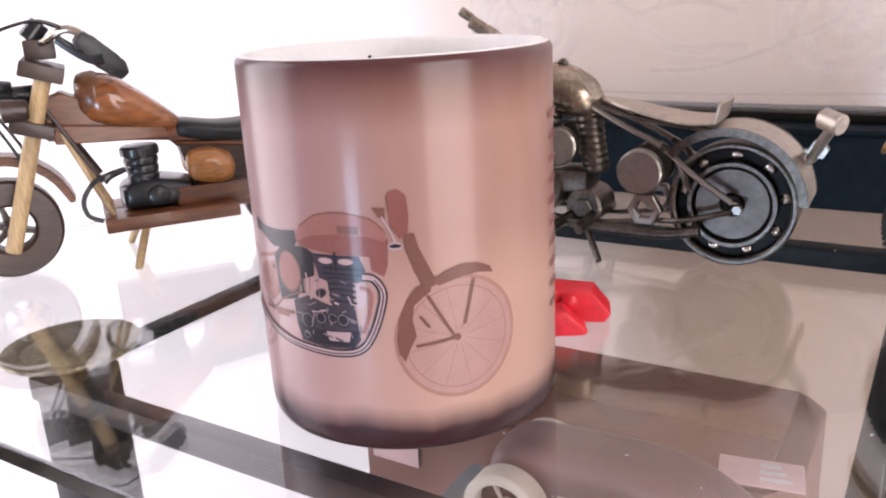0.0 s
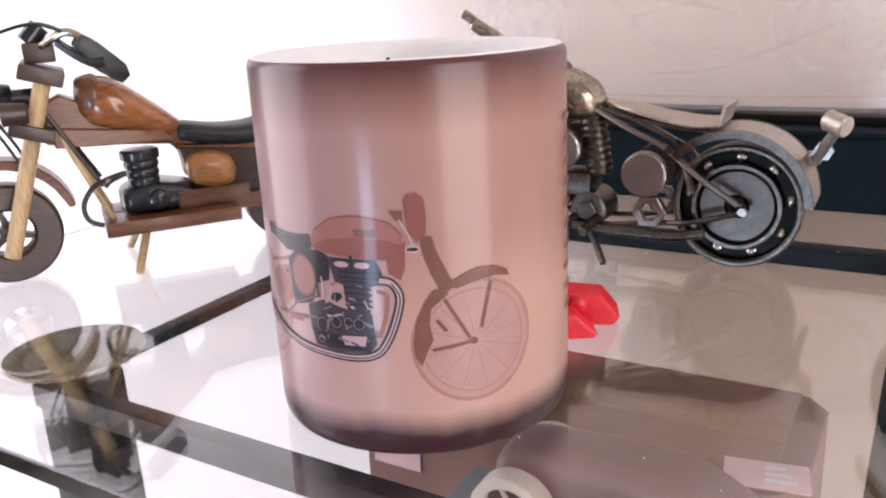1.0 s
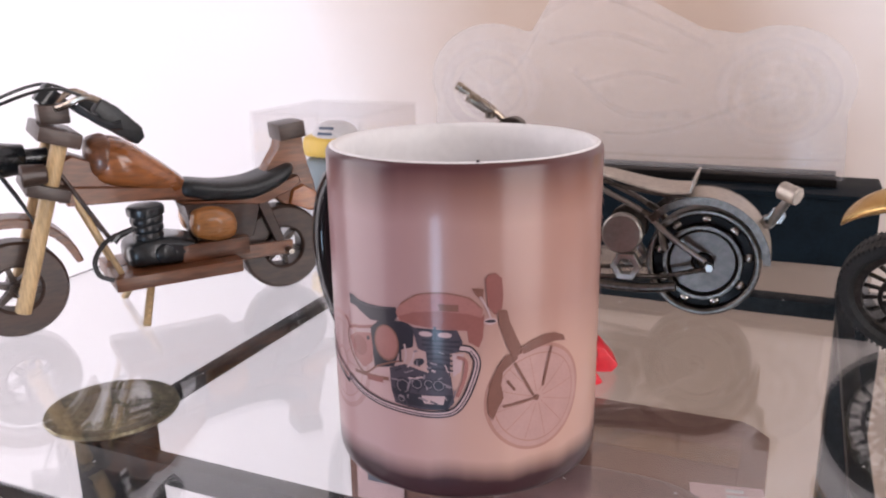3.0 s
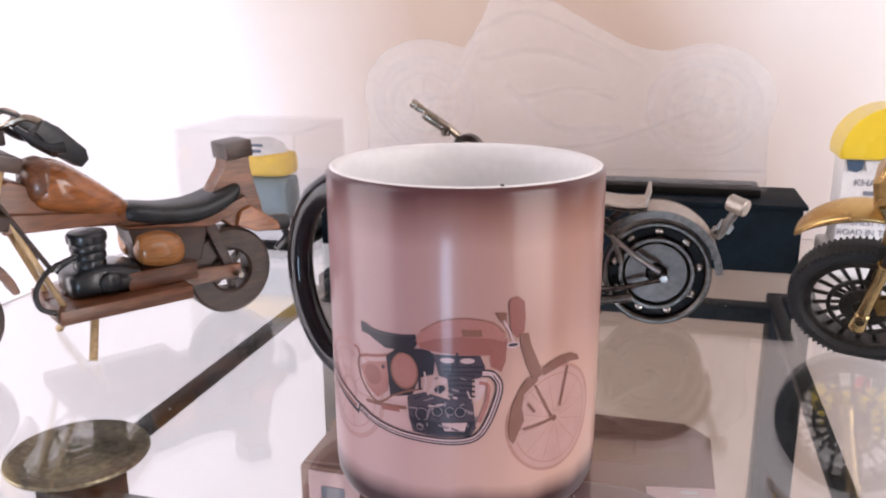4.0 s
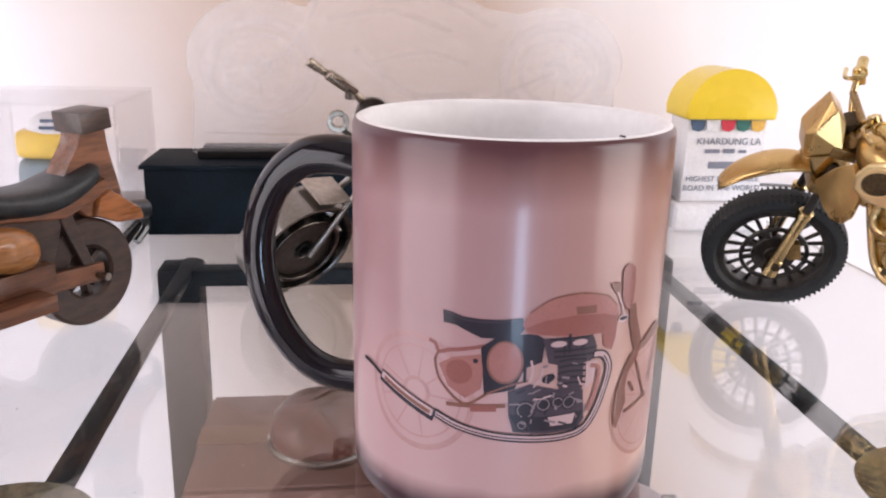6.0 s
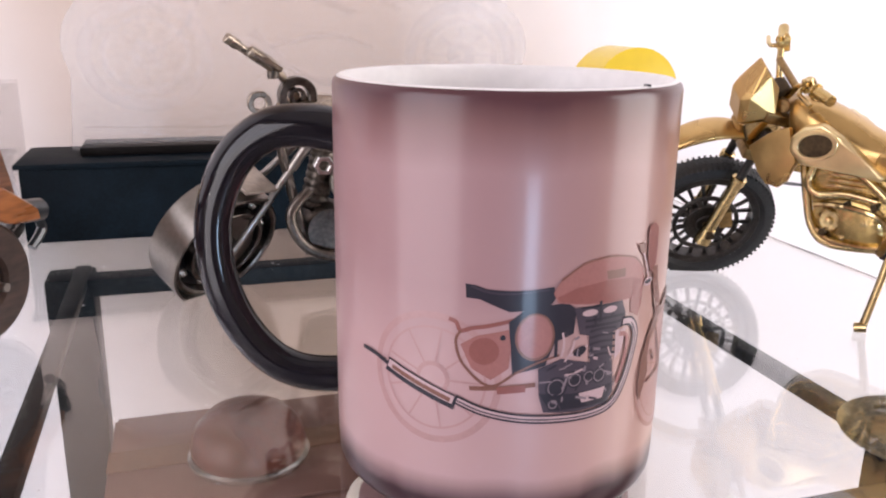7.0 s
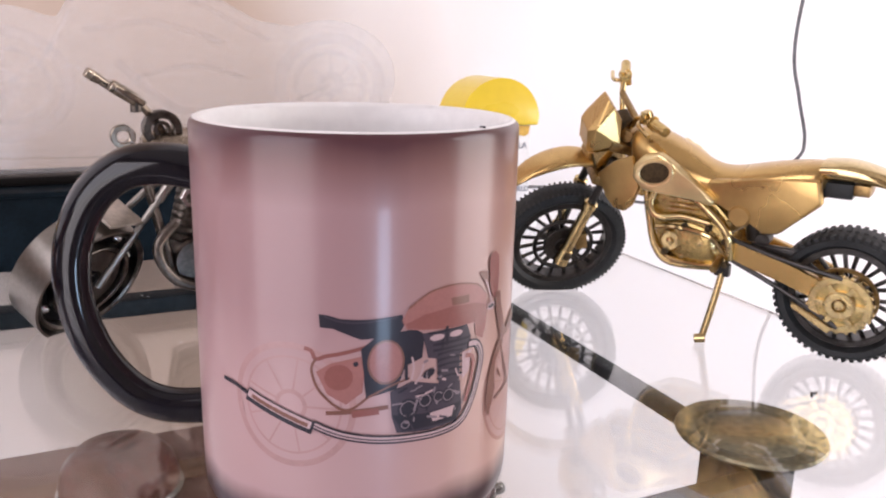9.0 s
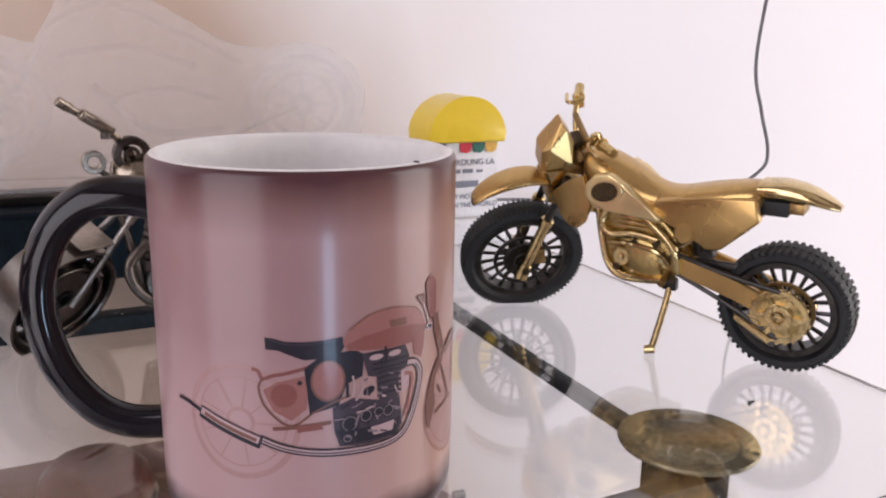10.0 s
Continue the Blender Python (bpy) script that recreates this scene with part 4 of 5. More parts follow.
part("body", loft(spread([(-0.054, 0.002, 0.019, 0.008, 0.005), (-0.050, 0.004, 0.022, 0.015, 0.013), (-0.030, 0.004, 0.024, 0.016, 0.015), (0.020, 0.004, 0.024, 0.016, 0.015), (0.050, 0.002, 0.019, 0.012, 0.008), (0.056, 0.002, 0.019, 0.008, 0.005)], 25), 28, 4.0), "toy_shell", toycar)
part("windscreen", placed(box(-0.016, 0.016, -0.0008, 0.0008, 0, 0.012, 0.0005), pose(0.010, -0.0105, 0.022, -18, 0, 0)), "slot", toycar)
part("bumper", tube([(-0.018, -0.0215, 0.0265), (0.010, -0.0235, 0.0270), (0.036, -0.0215, 0.0262)], 0.0030, 10), "cream", toycar, "cream bumper bar")
part("mirror", join(rod((0.046, -0.014, 0.026), (0.048, -0.017, 0.038), 0.0012, seg=8), rod((0.0455, -0.0185, 0.0385), (0.0505, -0.0185, 0.0385), 0.0024, seg=14)), "chrome", toycar, "bright metal mirror stalk")
for x in (-0.040, 0.034):
    for y in (-0.0200, 0.0200):
        k = 1.0 if x < 0 else 0.66
        m = Matrix.Translation((x, y, 0.0168 * k)) @ Matrix.Diagonal((k, k, k, 1))
        wh = part("wheel", placed(ring_bm(0.0168, 0.0122, 0.0052, 36), m), "cream", toycar, "cream spoked wheel")
        part("hub", placed(ring_bm(0.0040, 0.0012, 0.0046, 20), m), "cream", wh)
        part("hub_plate", placed(ring_bm(0.0124, 0.0036, 0.0008, 36), m @ Matrix.Translation((0, 0.0025 if y < 0 else -0.0025, 0))), "slot", wh)
        for i in range(4):
            a = math.pi / 2 * i + 0.5
            part("spoke", placed(rod((0.003 * math.cos(a), 0, 0.003 * math.sin(a)), (0.0128 * math.cos(a), 0, 0.0128 * math.sin(a)), 0.0010, seg=8), m), "cream", wh)
# ---------------------------------------------------------------- wooden model motorcycle
wood = thing("model_motorcycle", heading(-0.0610, 0.4515, -0.9065, -0.4223), "handmade brown wooden model motorcycle on bamboo stand legs", "model motorcycle", "model motorcycles on the table")
WB, WR = 0.1215, 0.0212


def wooden_wheel(x, turn=0.0):
    m = pose(x, 0, WR, 0, 0, turn)
    wh = part("wheel", placed(ring_bm(WR, 0.0098, 0.0058, 56, bevel=0.0012), m), "wood_dark", wood, "dark turned wooden wheel")
    hub = join(lathe([(0, -0.0062), (0.0034, -0.0062), (0.0034, 0.0062), (0, 0.0062)], 20, m @ pose(0, 0, 0, 90, 0, 0)))
    part("hub", hub, "wood_dark", wh)
    for i in range(6):
        a = 2 * math.pi * i / 6 + 0.3
        c, s = math.cos(a), math.sin(a)
        part("spoke", placed(slab([(0.003, -0.0014), (0.0104, -0.0009), (0.0104, 0.0009), (0.003, 0.0014)], -0.0024, 0.0024, m=Matrix.Rotation(-a, 4, "Y")), m), "wood_dark", wh)
    part("axle", rod(m @ Vector((0, -0.016, 0)), m @ Vector((0, 0.016, 0)), 0.0015), "steel", wh)
    return wh


wooden_wheel(0.0, 0)
wooden_wheel(WB, 4)
F0, F1 = Vector((0.0965, 0, 0.0895)), Vector((0.1210, 0, 0.0135))
for s in (-1, 1):
    part("fork_leg", rod((F0.x, 0.0145 * s, F0.z - 0.003), (F1.x, 0.0145 * s, F1.z), 0.0033, seg=20), "bamboo", wood, "pale bamboo fork leg")
AX = (F0 - F1).normalized()
tilt = math.degrees(math.atan2(F1.x - F0.x, F0.z - F1.z))
for z, deep in ((0.0862, 0.0062), (0.0640, 0.0056)):
    k = (z - F1.z) / (F0.z - F1.z)
    part("fork_clamp", placed(box(-0.0085, 0.0085, -0.0205, 0.0205, -deep / 2, deep / 2, 0.0009), pose(F1.x + (F0.x - F1.x) * k, 0, z, 0, -tilt, 0)), "wood_dark", wood, "dark wooden fork clamp")
part("dash_block", box(0.091, 0.103, -0.007, 0.007, 0.0905, 0.0985, 0.0008), "wood_dark", wood)
part("headlamp", join(rod((0.110, 0, 0.0765), (0.128, 0, 0.0765), 0.0062, 0.0085, 24), rod((0.101, 0, 0.0765), (0.111, 0, 0.0765), 0.004, seg=14)), "black_wood", wood, "black turned headlamp")
for s in (-1, 1):
    part("indicator", join(rod((0.1115, 0.011 * s, 0.0725), (0.1085, 0.021 * s, 0.0725), 0.0030, seg=14), rod((0.1145, 0.021 * s, 0.0725), (0.1045, 0.021 * s, 0.0725), 0.0047, 0.0040, 18)), "wood_dark", wood)
# bent handlebar with broad black grips and wires
for s in (-1, 1):
    bar = part("handlebar", tube([(0.097, 0.004 * s, 0.0965), (0.093, 0.012 * s, 0.0985), (0.086, 0.0170 * s, 0.1020), (0.080, 0.0185 * s, 0.1000)], 0.0014, 8), "steel_warm", wood)
    part("grip", placed(slab([(0.0, -0.0025), (0.0, 0.0036), (-0.006, 0.0040), (-0.020, 0.0026), (-0.0235, -0.0005), (-0.0225, -0.0050), (-0.012, -0.0056)], -0.0038, 0.0038, 0.0012, 2), pose(0.0825, 0.0185 * s, 0.0985, 0, -38, 8 * s)), "black_pad", bar, "broad black grip")
    part("lever", tube([(0.090, 0.019 * s, 0.0985), (0.084, 0.0205 * s, 0.0935), (0.078, 0.0215 * s, 0.0900), (0.0735, 0.022 * s, 0.0900)], 0.0013, 8, r_end=0.0021), "black_wood", bar)
    part("cable", tube([(0.086, 0.0170 * s, 0.1020), (0.098, 0.016 * s, 0.1060), (0.116, 0.012 * s, 0.1010), (0.127, 0.008 * s, 0.0940), (0.124, 0.009 * s, 0.0780), (0.111, 0.0145 * s, 0.050), (0.113, 0.0150 * s, 0.034)], 0.0007, 6), "wire", wood)
part("instrument", rod((0.101, -0.002, 0.0985), (0.095, -0.002, 0.1050), 0.0042, seg=18), "black_wood", wood)
# front mudguard
guard = []
for i in range(13):
    a = radians(12 + 11.5 * i)
    guard.append((WB + 0.0288 * math.cos(a), WR + 0.003 + 0.0288 * math.sin(a)))
inner = [(WB + (x - WB) * 0.90, WR + 0.003 + (z - WR - 0.003) * 0.88) for x, z in guard]
part("front_mudguard", slab([(2 * WB - x, z) for x, z in guard] + [(2 * WB - x, z) for x, z in inner[::-1]], -0.0072, 0.0072, 0.0006, 1), "wood", wood, "curved brown wooden mudguard")
# spine board, tank, seat
part("spine", slab([(0.1005, 0.0570), (0.0985, 0.0740), (0.0925, 0.0770), (0.052, 0.0575), (0.006, 0.0505), (0.006, 0.0465), (0.054, 0.0525)], -0.0075, 0.0075, 0.0006, 1), "wood", wood)
part("spine_board", slab([(0.0975, 0.0555), (0.0975, 0.0640), (0.053, 0.0590), (0.050, 0.0535)], -0.0098, 0.0098, 0.0006, 1), "wood", wood)
part("tank", loft(spread([(0.0868, 0, 0.0725, 0.003, 0.004), (0.0855, 0, 0.0728, 0.009, 0.0088), (0.080, 0, 0.0730, 0.0132, 0.0112), (0.072, 0, 0.0712, 0.0142, 0.0112), (0.062, 0, 0.0660, 0.0122, 0.0092), (0.0525, 0, 0.0612, 0.0092, 0.0060), (0.0475, 0, 0.0590, 0.006, 0.0035)], 26), 28, 2.3, Matrix.Translation((-0.0018, 0, -0.0008))), "wood_red", wood, "glossy red-brown teardrop tank")
part("tank_nose", loft(spread([(0.0868, 0, 0.0745, 0.004, 0.0035), (0.0852, 0, 0.0745, 0.0095, 0.0085), (0.0795, 0, 0.0745, 0.0128, 0.0100), (0.077, 0, 0.0742, 0.0118, 0.0095)], 12), 24, 2.6), "wood", wood)
seat = loft(spread([(0.0485, 0, 0.0562, 0.0072, 0.0035), (0.044, 0, 0.0562, 0.0098, 0.0045), (0.030, 0, 0.0535, 0.0118, 0.0048), (0.016, 0, 0.0532, 0.0128, 0.0050), (0.005, 0, 0.0560, 0.0128, 0.0048), (-0.003, 0, 0.0595, 0.0118, 0.0038), (-0.006, 0, 0.0612, 0.009, 0.002)], 28), 26, 3.2)
part("seat", seat, "black_pad", wood, "black padded saddle")
part("seat_rail", slab([(0.052, 0.0520), (0.048, 0.0500), (0.010, 0.0452), (-0.004, 0.0500), (-0.010, 0.0540), (-0.008, 0.0580), (0.006, 0.0515), (0.030, 0.0490)], -0.0092, 0.0092, 0.0006, 1), "wood", wood)
# back rest, tail board and rear lamp
part("backrest", slab([(-0.0020, 0.0775), (-0.0010, 0.0700), (0.0045, 0.0635), (0.0085, 0.0580), (0.0065, 0.0500), (-0.002, 0.0425), (-0.0140, 0.0405), (-0.0195, 0.0455), (-0.0180, 0.0540), (-0.0145, 0.0620), (-0.0135, 0.0700), (-0.0135, 0.0775)], -0.0052, 0.0052, 0.0007, 1), "wood", wood, "tall flared brown wooden backrest")
part("backrest_pad", placed(box(-0.0068, 0.0068, -0.0080, 0.0080, 0.0, 0.0080, 0.0008), pose(-0.0078, 0, 0.0752, 0, 6, 0)), "wood_dark", wood, "dark block on the backrest")
part("tail_board", slab([(-0.006, 0.0500), (-0.012, 0.0520), (-0.026, 0.0420), (-0.027, 0.0375), (-0.014, 0.0385), (-0.004, 0.0430)], -0.0075, 0.0075, 0.0006, 1), "wood_red", wood)
part("tail_lamp", rod((-0.025, 0, 0.0400), (-0.0345, 0, 0.0390), 0.0042, seg=18), "black_wood", wood, "black tail lamp")
part("plate_holder", tube([(-0.031, 0, 0.0385), (-0.034, 0, 0.032), (-0.028, 0, 0.026)], 0.0018, 8), "black_wood", wood)
for s in (-1, 1):
    part("rear_strut", slab([(0.008, 0.0470), (0.013, 0.0455), (0.0015, 0.0165), (-0.0025, 0.0178)], 0.0078 * s - 0.0013, 0.0078 * s + 0.0013, 0.0004, 1), "wood_dark", wood)
    part("swing_arm", slab([(0.046, 0.0200), (0.046, 0.0275), (-0.003, 0.0255), (-0.003, 0.0185)], 0.0090 * s - 0.0015, 0.0090 * s + 0.0015, 0.0004, 1), "wood", wood)
    # turned oval flask on each side
    part("oval_tank", loft(spread([(0.0462, 0, 0.0405, 0.002, 0.002), (0.0445, 0, 0.0403, 0.0062, 0.0062), (0.036, 0, 0.0395, 0.0078, 0.0084), (0.0275, 0, 0.0383, 0.0062, 0.0066), (0.0250, 0, 0.0380, 0.002, 0.002)], 18), 24, 2.2, Matrix.Translation((0, 0.0098 * s, 0))), "wood_pale", wood, "honey-coloured oval wooden flask")
part("mid_block", slab([(0.0500, 0.0500), (0.0475, 0.0490), (0.0465, 0.0430), (0.0430, 0.0300), (0.016, 0.0300), (0.012, 0.0440), (0.014, 0.0470)], -0.0085, 0.0085, 0.0006, 1), "wood_dark", wood)
part("sump_block", box(0.020, 0.052, -0.0135, 0.0135, 0.0232, 0.0315, 0.0006), "wood", wood)
# engine
eng = part("engine_case", loft(spread([(0.0772, 0, 0.0290, 0.006, 0.0032), (0.0745, 0, 0.0292, 0.0115, 0.0058), (0.064, 0, 0.0302, 0.0135, 0.0070), (0.052, 0, 0.0290, 0.0135, 0.0062), (0.0462, 0, 0.0285, 0.012, 0.0052), (0.0455, 0, 0.0285, 0.008, 0.003)], 18), 26, 4.0, Matrix.Translation((-0.0018, 0, 0))), "black_wood", wood, "glossy black engine block")
fins = [(0, 0.0335)]
for i in range(3):
    z = 0.0345 + 0.0050 * i
    fins += [(0.0070 + 0.0003 * i, z), (0.0074 + 0.0003 * i, z + 0.0012), (0.0074 + 0.0003 * i, z + 0.0034), (0.0069 + 0.0003 * i, z + 0.0046)]
fins += [(0.0088, 0.0500), (0.0090, 0.0515), (0.0090, 0.0542), (0.0080, 0.0556), (0, 0.0558)]
part("cylinder", placed(lathe(fins, 36), Matrix.Translation((0.0640, 0.0045, 0.0095)) @ Matrix.Rotation(radians(1), 4, "Y") @ Matrix.Diagonal((0.93, 0.93, 0.75, 1))), "black_wood", eng, "ribbed black cylinder")
part("side_cover", lathe([(0, 0), (0.0046, 0), (0.0042, 0.0022), (0.0020, 0.0034), (0, 0.0036)], 20, along((0.0597, 0.0130, 0.0295), (0.0597, 0.03, 0.0295))), "black_wood", eng)
part("spout", tube([(0.072, 0.0100, 0.0420), (0.0785, 0.0125, 0.0405), (0.0815, 0.0128, 0.0385)], 0.0013, 8, r_end=0.0022), "black_wood", eng)
part("hose", tube([(0.0795, 0.0125, 0.0410), (0.0860, 0.0165, 0.0385), (0.0905, 0.018, 0.0320), (0.0895, 0.0185, 0.0255), (0.0840, 0.0190, 0.0225)], 0.0011, 8), "wire", wood, "thin black hose")
for s in (-1, 1):
    part("foot_board", box(0.0265, 0.0835, 0.0100 * s - 0.0118, 0.0100 * s + 0.0118, 0.0170, 0.0232, 0.0007), "wood", wood, "brown wooden running board")
    part("down_tube", rod((0.0945, 0.0085 * s, 0.0605), (0.0795, 0.0135 * s, 0.0232), 0.0013, seg=12), "bamboo", wood)
    part("stand_leg", rod((0.0665, 0.0105 * s, 0.0172), (0.0735, 0.0240 * s, 0.0005), 0.0018, seg=12), "bamboo", wood, "thin bamboo stand leg")
    part("brace", rod((0.0985, 0.0090 * s, 0.0700), (0.0815, 0.0120 * s, 0.0380), 0.0010, seg=8), "wood_dark", wood)

# ---------------------------------------------------------------- metal model motorcycle of bearings and nuts
metal = thing("model_motorcycle", heading(0.1335, 0.3780, -0.8802, 0.4745), "metal model motorcycle welded from bearings, nuts and rods", "model motorcycle", "model motorcycles on the table")


def bearing_wheel(m, r=0.0245):
    """A ball bearing as a wheel: races, a cage with bright balls, a washer in the bore and a hexagon hole."""
    wh = part("wheel", placed(ring_bm(r, r * 0.89, 0.0058, 64, bevel=0.0008), m), "steel_dark", metal, "ball bearing used as a wheel")
    part("inner_race", placed(ring_bm(r * 0.695, r * 0.62, 0.0058, 56), m), "steel_dark", wh)
    part("cage", placed(ring_bm(r * 0.89, r * 0.69, 0.0012, 56), m), "slot", wh)
    for i in range(9):
        a = 2 * math.pi * i / 9 + 0.2
        b = bmesh.new()
        bmesh.ops.create_uvsphere(b, u_segments=16, v_segments=10, radius=r * 0.112)
        part("ball", placed(b, m @ Matrix.Translation((r * 0.79 * math.cos(a), 0, r * 0.79 * math.sin(a)))), "chrome", wh)
    part("disc", placed(ring_bm(r * 0.615, r * 0.15, 0.0040, 48), m), "washer", wh, "brownish grey washer in the hub")
    part("hex_socket", placed(ring_bm(r * 0.17, r * 0.10, 0.0046, 6), m), "slot", wh)
    return wh


MR = 0.0245
bearing_wheel(pose(0.002, 0, MR))
FX, FZ = 0.1225, 0.0216
FRONT = Matrix.Translation((FX, -0.0030, FZ)) @ Matrix.Rotation(radians(44), 4, Vector((-0.68, 0, 0.735)))
bearing_wheel(FRONT)


def band(r, half, a0, a1, thick, n=26):
    """A curved strip of sheet round the y axis, from angle a0 to a1."""
    outer = [(r * math.cos(radians(a0 + (a1 - a0) * i / n)), r * math.sin(radians(a0 + (a1 - a0) * i / n))) for i in range(n + 1)]
    inn = [((r - thick) / r * x, (r - thick) / r * z) for x, z in outer]
    return slab(outer + inn[::-1], -half, half)


part("rear_mudguard", placed(band(0.0292, 0.0128, 66, 178, 0.0010), pose(0.0030, 0, MR + 0.0020)), "sheet", metal, "broad satin rear mudguard")
for s in (-1, 1):
    part("mudguard_edge", placed(band(0.0294, 0.0006, 40, 177, 0.0032), pose(0.0030, 0.0131 * s, MR + 0.0020)), "steel_dark", metal, "dark rolled mudguard edge")
part("front_mudguard", placed(band(0.0264, 0.0082, -75, 130, 0.0010, 36), FRONT), "steel", metal, "polished front mudguard hugging the wheel")
part("mudguard_flap", placed(box(-0.0095, 0.0075, -0.0085, 0.0085, 0, 0.0012, 0.0003), FRONT @ pose(-0.0085, 0, 0.0276, 0, -14, 0)), "sheet", metal)
part("seat", placed(loft(spread([(0.0550, 0, 0.0640, 0.003, 0.0008), (0.046, 0, 0.0622, 0.0085, 0.0010), (0.030, 0, 0.0585, 0.0120, 0.0010), (0.018, 0, 0.0568, 0.0135, 0.0010), (0.0085, 0, 0.0572, 0.0130, 0.0010)], 16), 18, 4.0), Matrix()), "sheet", metal, "dished sheet-metal saddle")
part("seat_back", placed(box(-0.0006, 0.0006, -0.0125, 0.0125, 0, 0.0075, 0.0003), pose(0.0085, 0, 0.0570, 0, -14, 0)), "sheet", metal)
part("tank", loft(spread([(0.0990, 0, 0.0700, 0.003, 0.003), (0.0965, 0, 0.0695, 0.0085, 0.0075), (0.086, 0, 0.0690, 0.0130, 0.0100), (0.072, 0, 0.0675, 0.0130, 0.0105), (0.061, 0, 0.0645, 0.0098, 0.0080), (0.0560, 0, 0.0625, 0.003, 0.0030)], 24), 26, 2.2), "steel_warm", metal, "bronzed rounded tank")
part("tank_seam", loft(spread([(0.0985, 0, 0.0655, 0.005, 0.0007), (0.086, 0, 0.0640, 0.0138, 0.0007), (0.072, 0, 0.0620, 0.0138, 0.0007), (0.0560, 0, 0.0600, 0.005, 0.0007)], 14), 20, 2.4), "steel_dark", metal)
part("tank_cap", join(rod((0.0735, 0, 0.0772), (0.0735, 0, 0.0792), 0.0026, seg=6), rod((0.0735, 0, 0.0792), (0.0735, 0, 0.0802), 0.0015, seg=12)), "steel_dark", metal)
for s in (-1, 1):
    y = 0.0085 * s
    part("frame_rod", tube([(0.058, 0.006 * s, 0.0615), (0.044, y, 0.0545), (0.029, y, 0.0470), (0.014, 0.0105 * s, 0.0355), (0.0005, 0.0115 * s, 0.0270)], 0.0013, 10), "steel", metal)
    part("frame_rod", tube([(0.058, 0.006 * s, 0.0620), (0.036, 0.0095 * s, 0.0575), (0.016, 0.0105 * s, 0.0550), (0.008, 0.0105 * s, 0.0540)], 0.0010, 8), "steel_dark", metal)
    part("frame_rod", tube([(0.0005, 0.0115 * s, 0.0235), (0.018, 0.011 * s, 0.0185), (0.032, y, 0.0165), (0.058, y, 0.0140), (0.088, y, 0.0165)], 0.0011, 8), "steel_dark", metal)
    part("frame_rod", tube([(0.029, y, 0.0470), (0.022, y, 0.0420), (0.018, y, 0.0300)], 0.0016, 8), "steel_dark", metal)
    part("down_tube", rod((0.0985, 0.004 * s, 0.0660), (0.0885, 0.0085 * s, 0.0165), 0.0014), "steel_dark", metal)
    part("axle_nut", rod((-0.0015, 0.0100 * s, MR), (-0.0015, 0.0130 * s, MR), 0.0020, seg=6), "steel", metal)
    part("side_disc", lathe([(0, 0), (0.0085, 0), (0.0092, 0.0006), (0.0092, 0.0042), (0.0084, 0.0050), (0, 0.0050)], 36, along((0.0370, 0.0070 * s, 0.0365), (0.0370, 0.05 * s, 0.0365))), "steel_dark" if s < 0 else "steel", metal, "flat round steel disc")
    part("side_disc", lathe([(0, 0), (0.0075, 0), (0.0082, 0.0006), (0.0082, 0.0042), (0.0074, 0.0050), (0, 0.0050)], 36, along((0.0715, 0.0075 * s, 0.0455), (0.0715, 0.05 * s, 0.0455))), "steel", metal, "flat round steel disc")
    part("nut", placed(ring_bm(0.0070, 0.0038, 0.0022, 6), pose(0.0345, 0.0098 * s, 0.0215)), "steel", metal, "hexagonal nut")
    part("foot_peg", rod((0.0655, 0.0070 * s, 0.0165), (0.0700, 0.0215 * s, 0.0135), 0.0022, seg=14), "steel_dark", metal)
    part("foot_peg", rod((0.0560, 0.0070 * s, 0.0170), (0.0590, 0.0215 * s, 0.0135), 0.0022, seg=14), "steel_dark", metal)
part("gearbox", join(rod((0.0610, -0.0095, 0.0195), (0.0610, 0.0095, 0.0195), 0.0078, seg=28), rod((0.0610, 0.0090, 0.0195), (0.0610, 0.0112, 0.0195), 0.0045, seg=6)), "steel_dark", metal)
part("crankcase", placed(lathe([(0, -0.011), (0.009, -0.011), (0.0098, -0.009), (0.0098, 0.009), (0.009, 0.011), (0, 0.011)], 32), pose(0.0800, 0, 0.0260, 90, 0, 0)), "steel_dark", metal)
part("crankcase_sheet", box(0.0600, 0.0860, -0.0085, 0.0085, 0.0255, 0.0350, 0.0012), "steel_dark", metal)
bolt = [(0, 0.0330)]
for i in range(9):
    bolt += [(0.0052, 0.0335 + 0.0030 * i), (0.0057, 0.0342 + 0.0030 * i), (0.0057, 0.0356 + 0.0030 * i), (0.0052, 0.0363 + 0.0030 * i)]
bolt += [(0, 0.0606)]
for x, a in ((0.0580, 8), (0.0860, -14)):
    part("cylinder", placed(lathe(bolt, 22), pose(x, 0, 0, 0, 0, 0) @ pose(0, 0, 0.03, 0, a, 0) @ pose(0, 0, -0.03)), "steel_dark", metal, "threaded bolt as an engine cylinder")
part("exhaust", tube([(0.088, 0.0105, 0.0430), (0.0960, 0.0125, 0.0330), (0.0880, 0.0130, 0.0190), (0.0640, 0.0130, 0.0140), (0.0300, 0.0130, 0.0125), (0.0120, 0.0130, 0.0150)], 0.0021, 12), "steel_dark", metal)
part("kickstand", rod((0.0605, 0.0090, 0.0140), (0.0500, 0.0210, 0.0008), 0.0014, seg=12), "steel_dark", metal, "thin dark kickstand")
arm = part("lamp_bracket", join(tube([(-0.0245, 0.0, 0.0430), (-0.0275, 0.0015, 0.0490), (-0.0305, 0.003, 0.0545)], 0.0020, 10), lathe([(0, -0.0016), (0.0036, -0.0016), (0.0036, 0.0016), (0, 0.0016)], 6, pose(-0.0270, 0, 0.0470, 90, 0, 0))), "steel", metal)
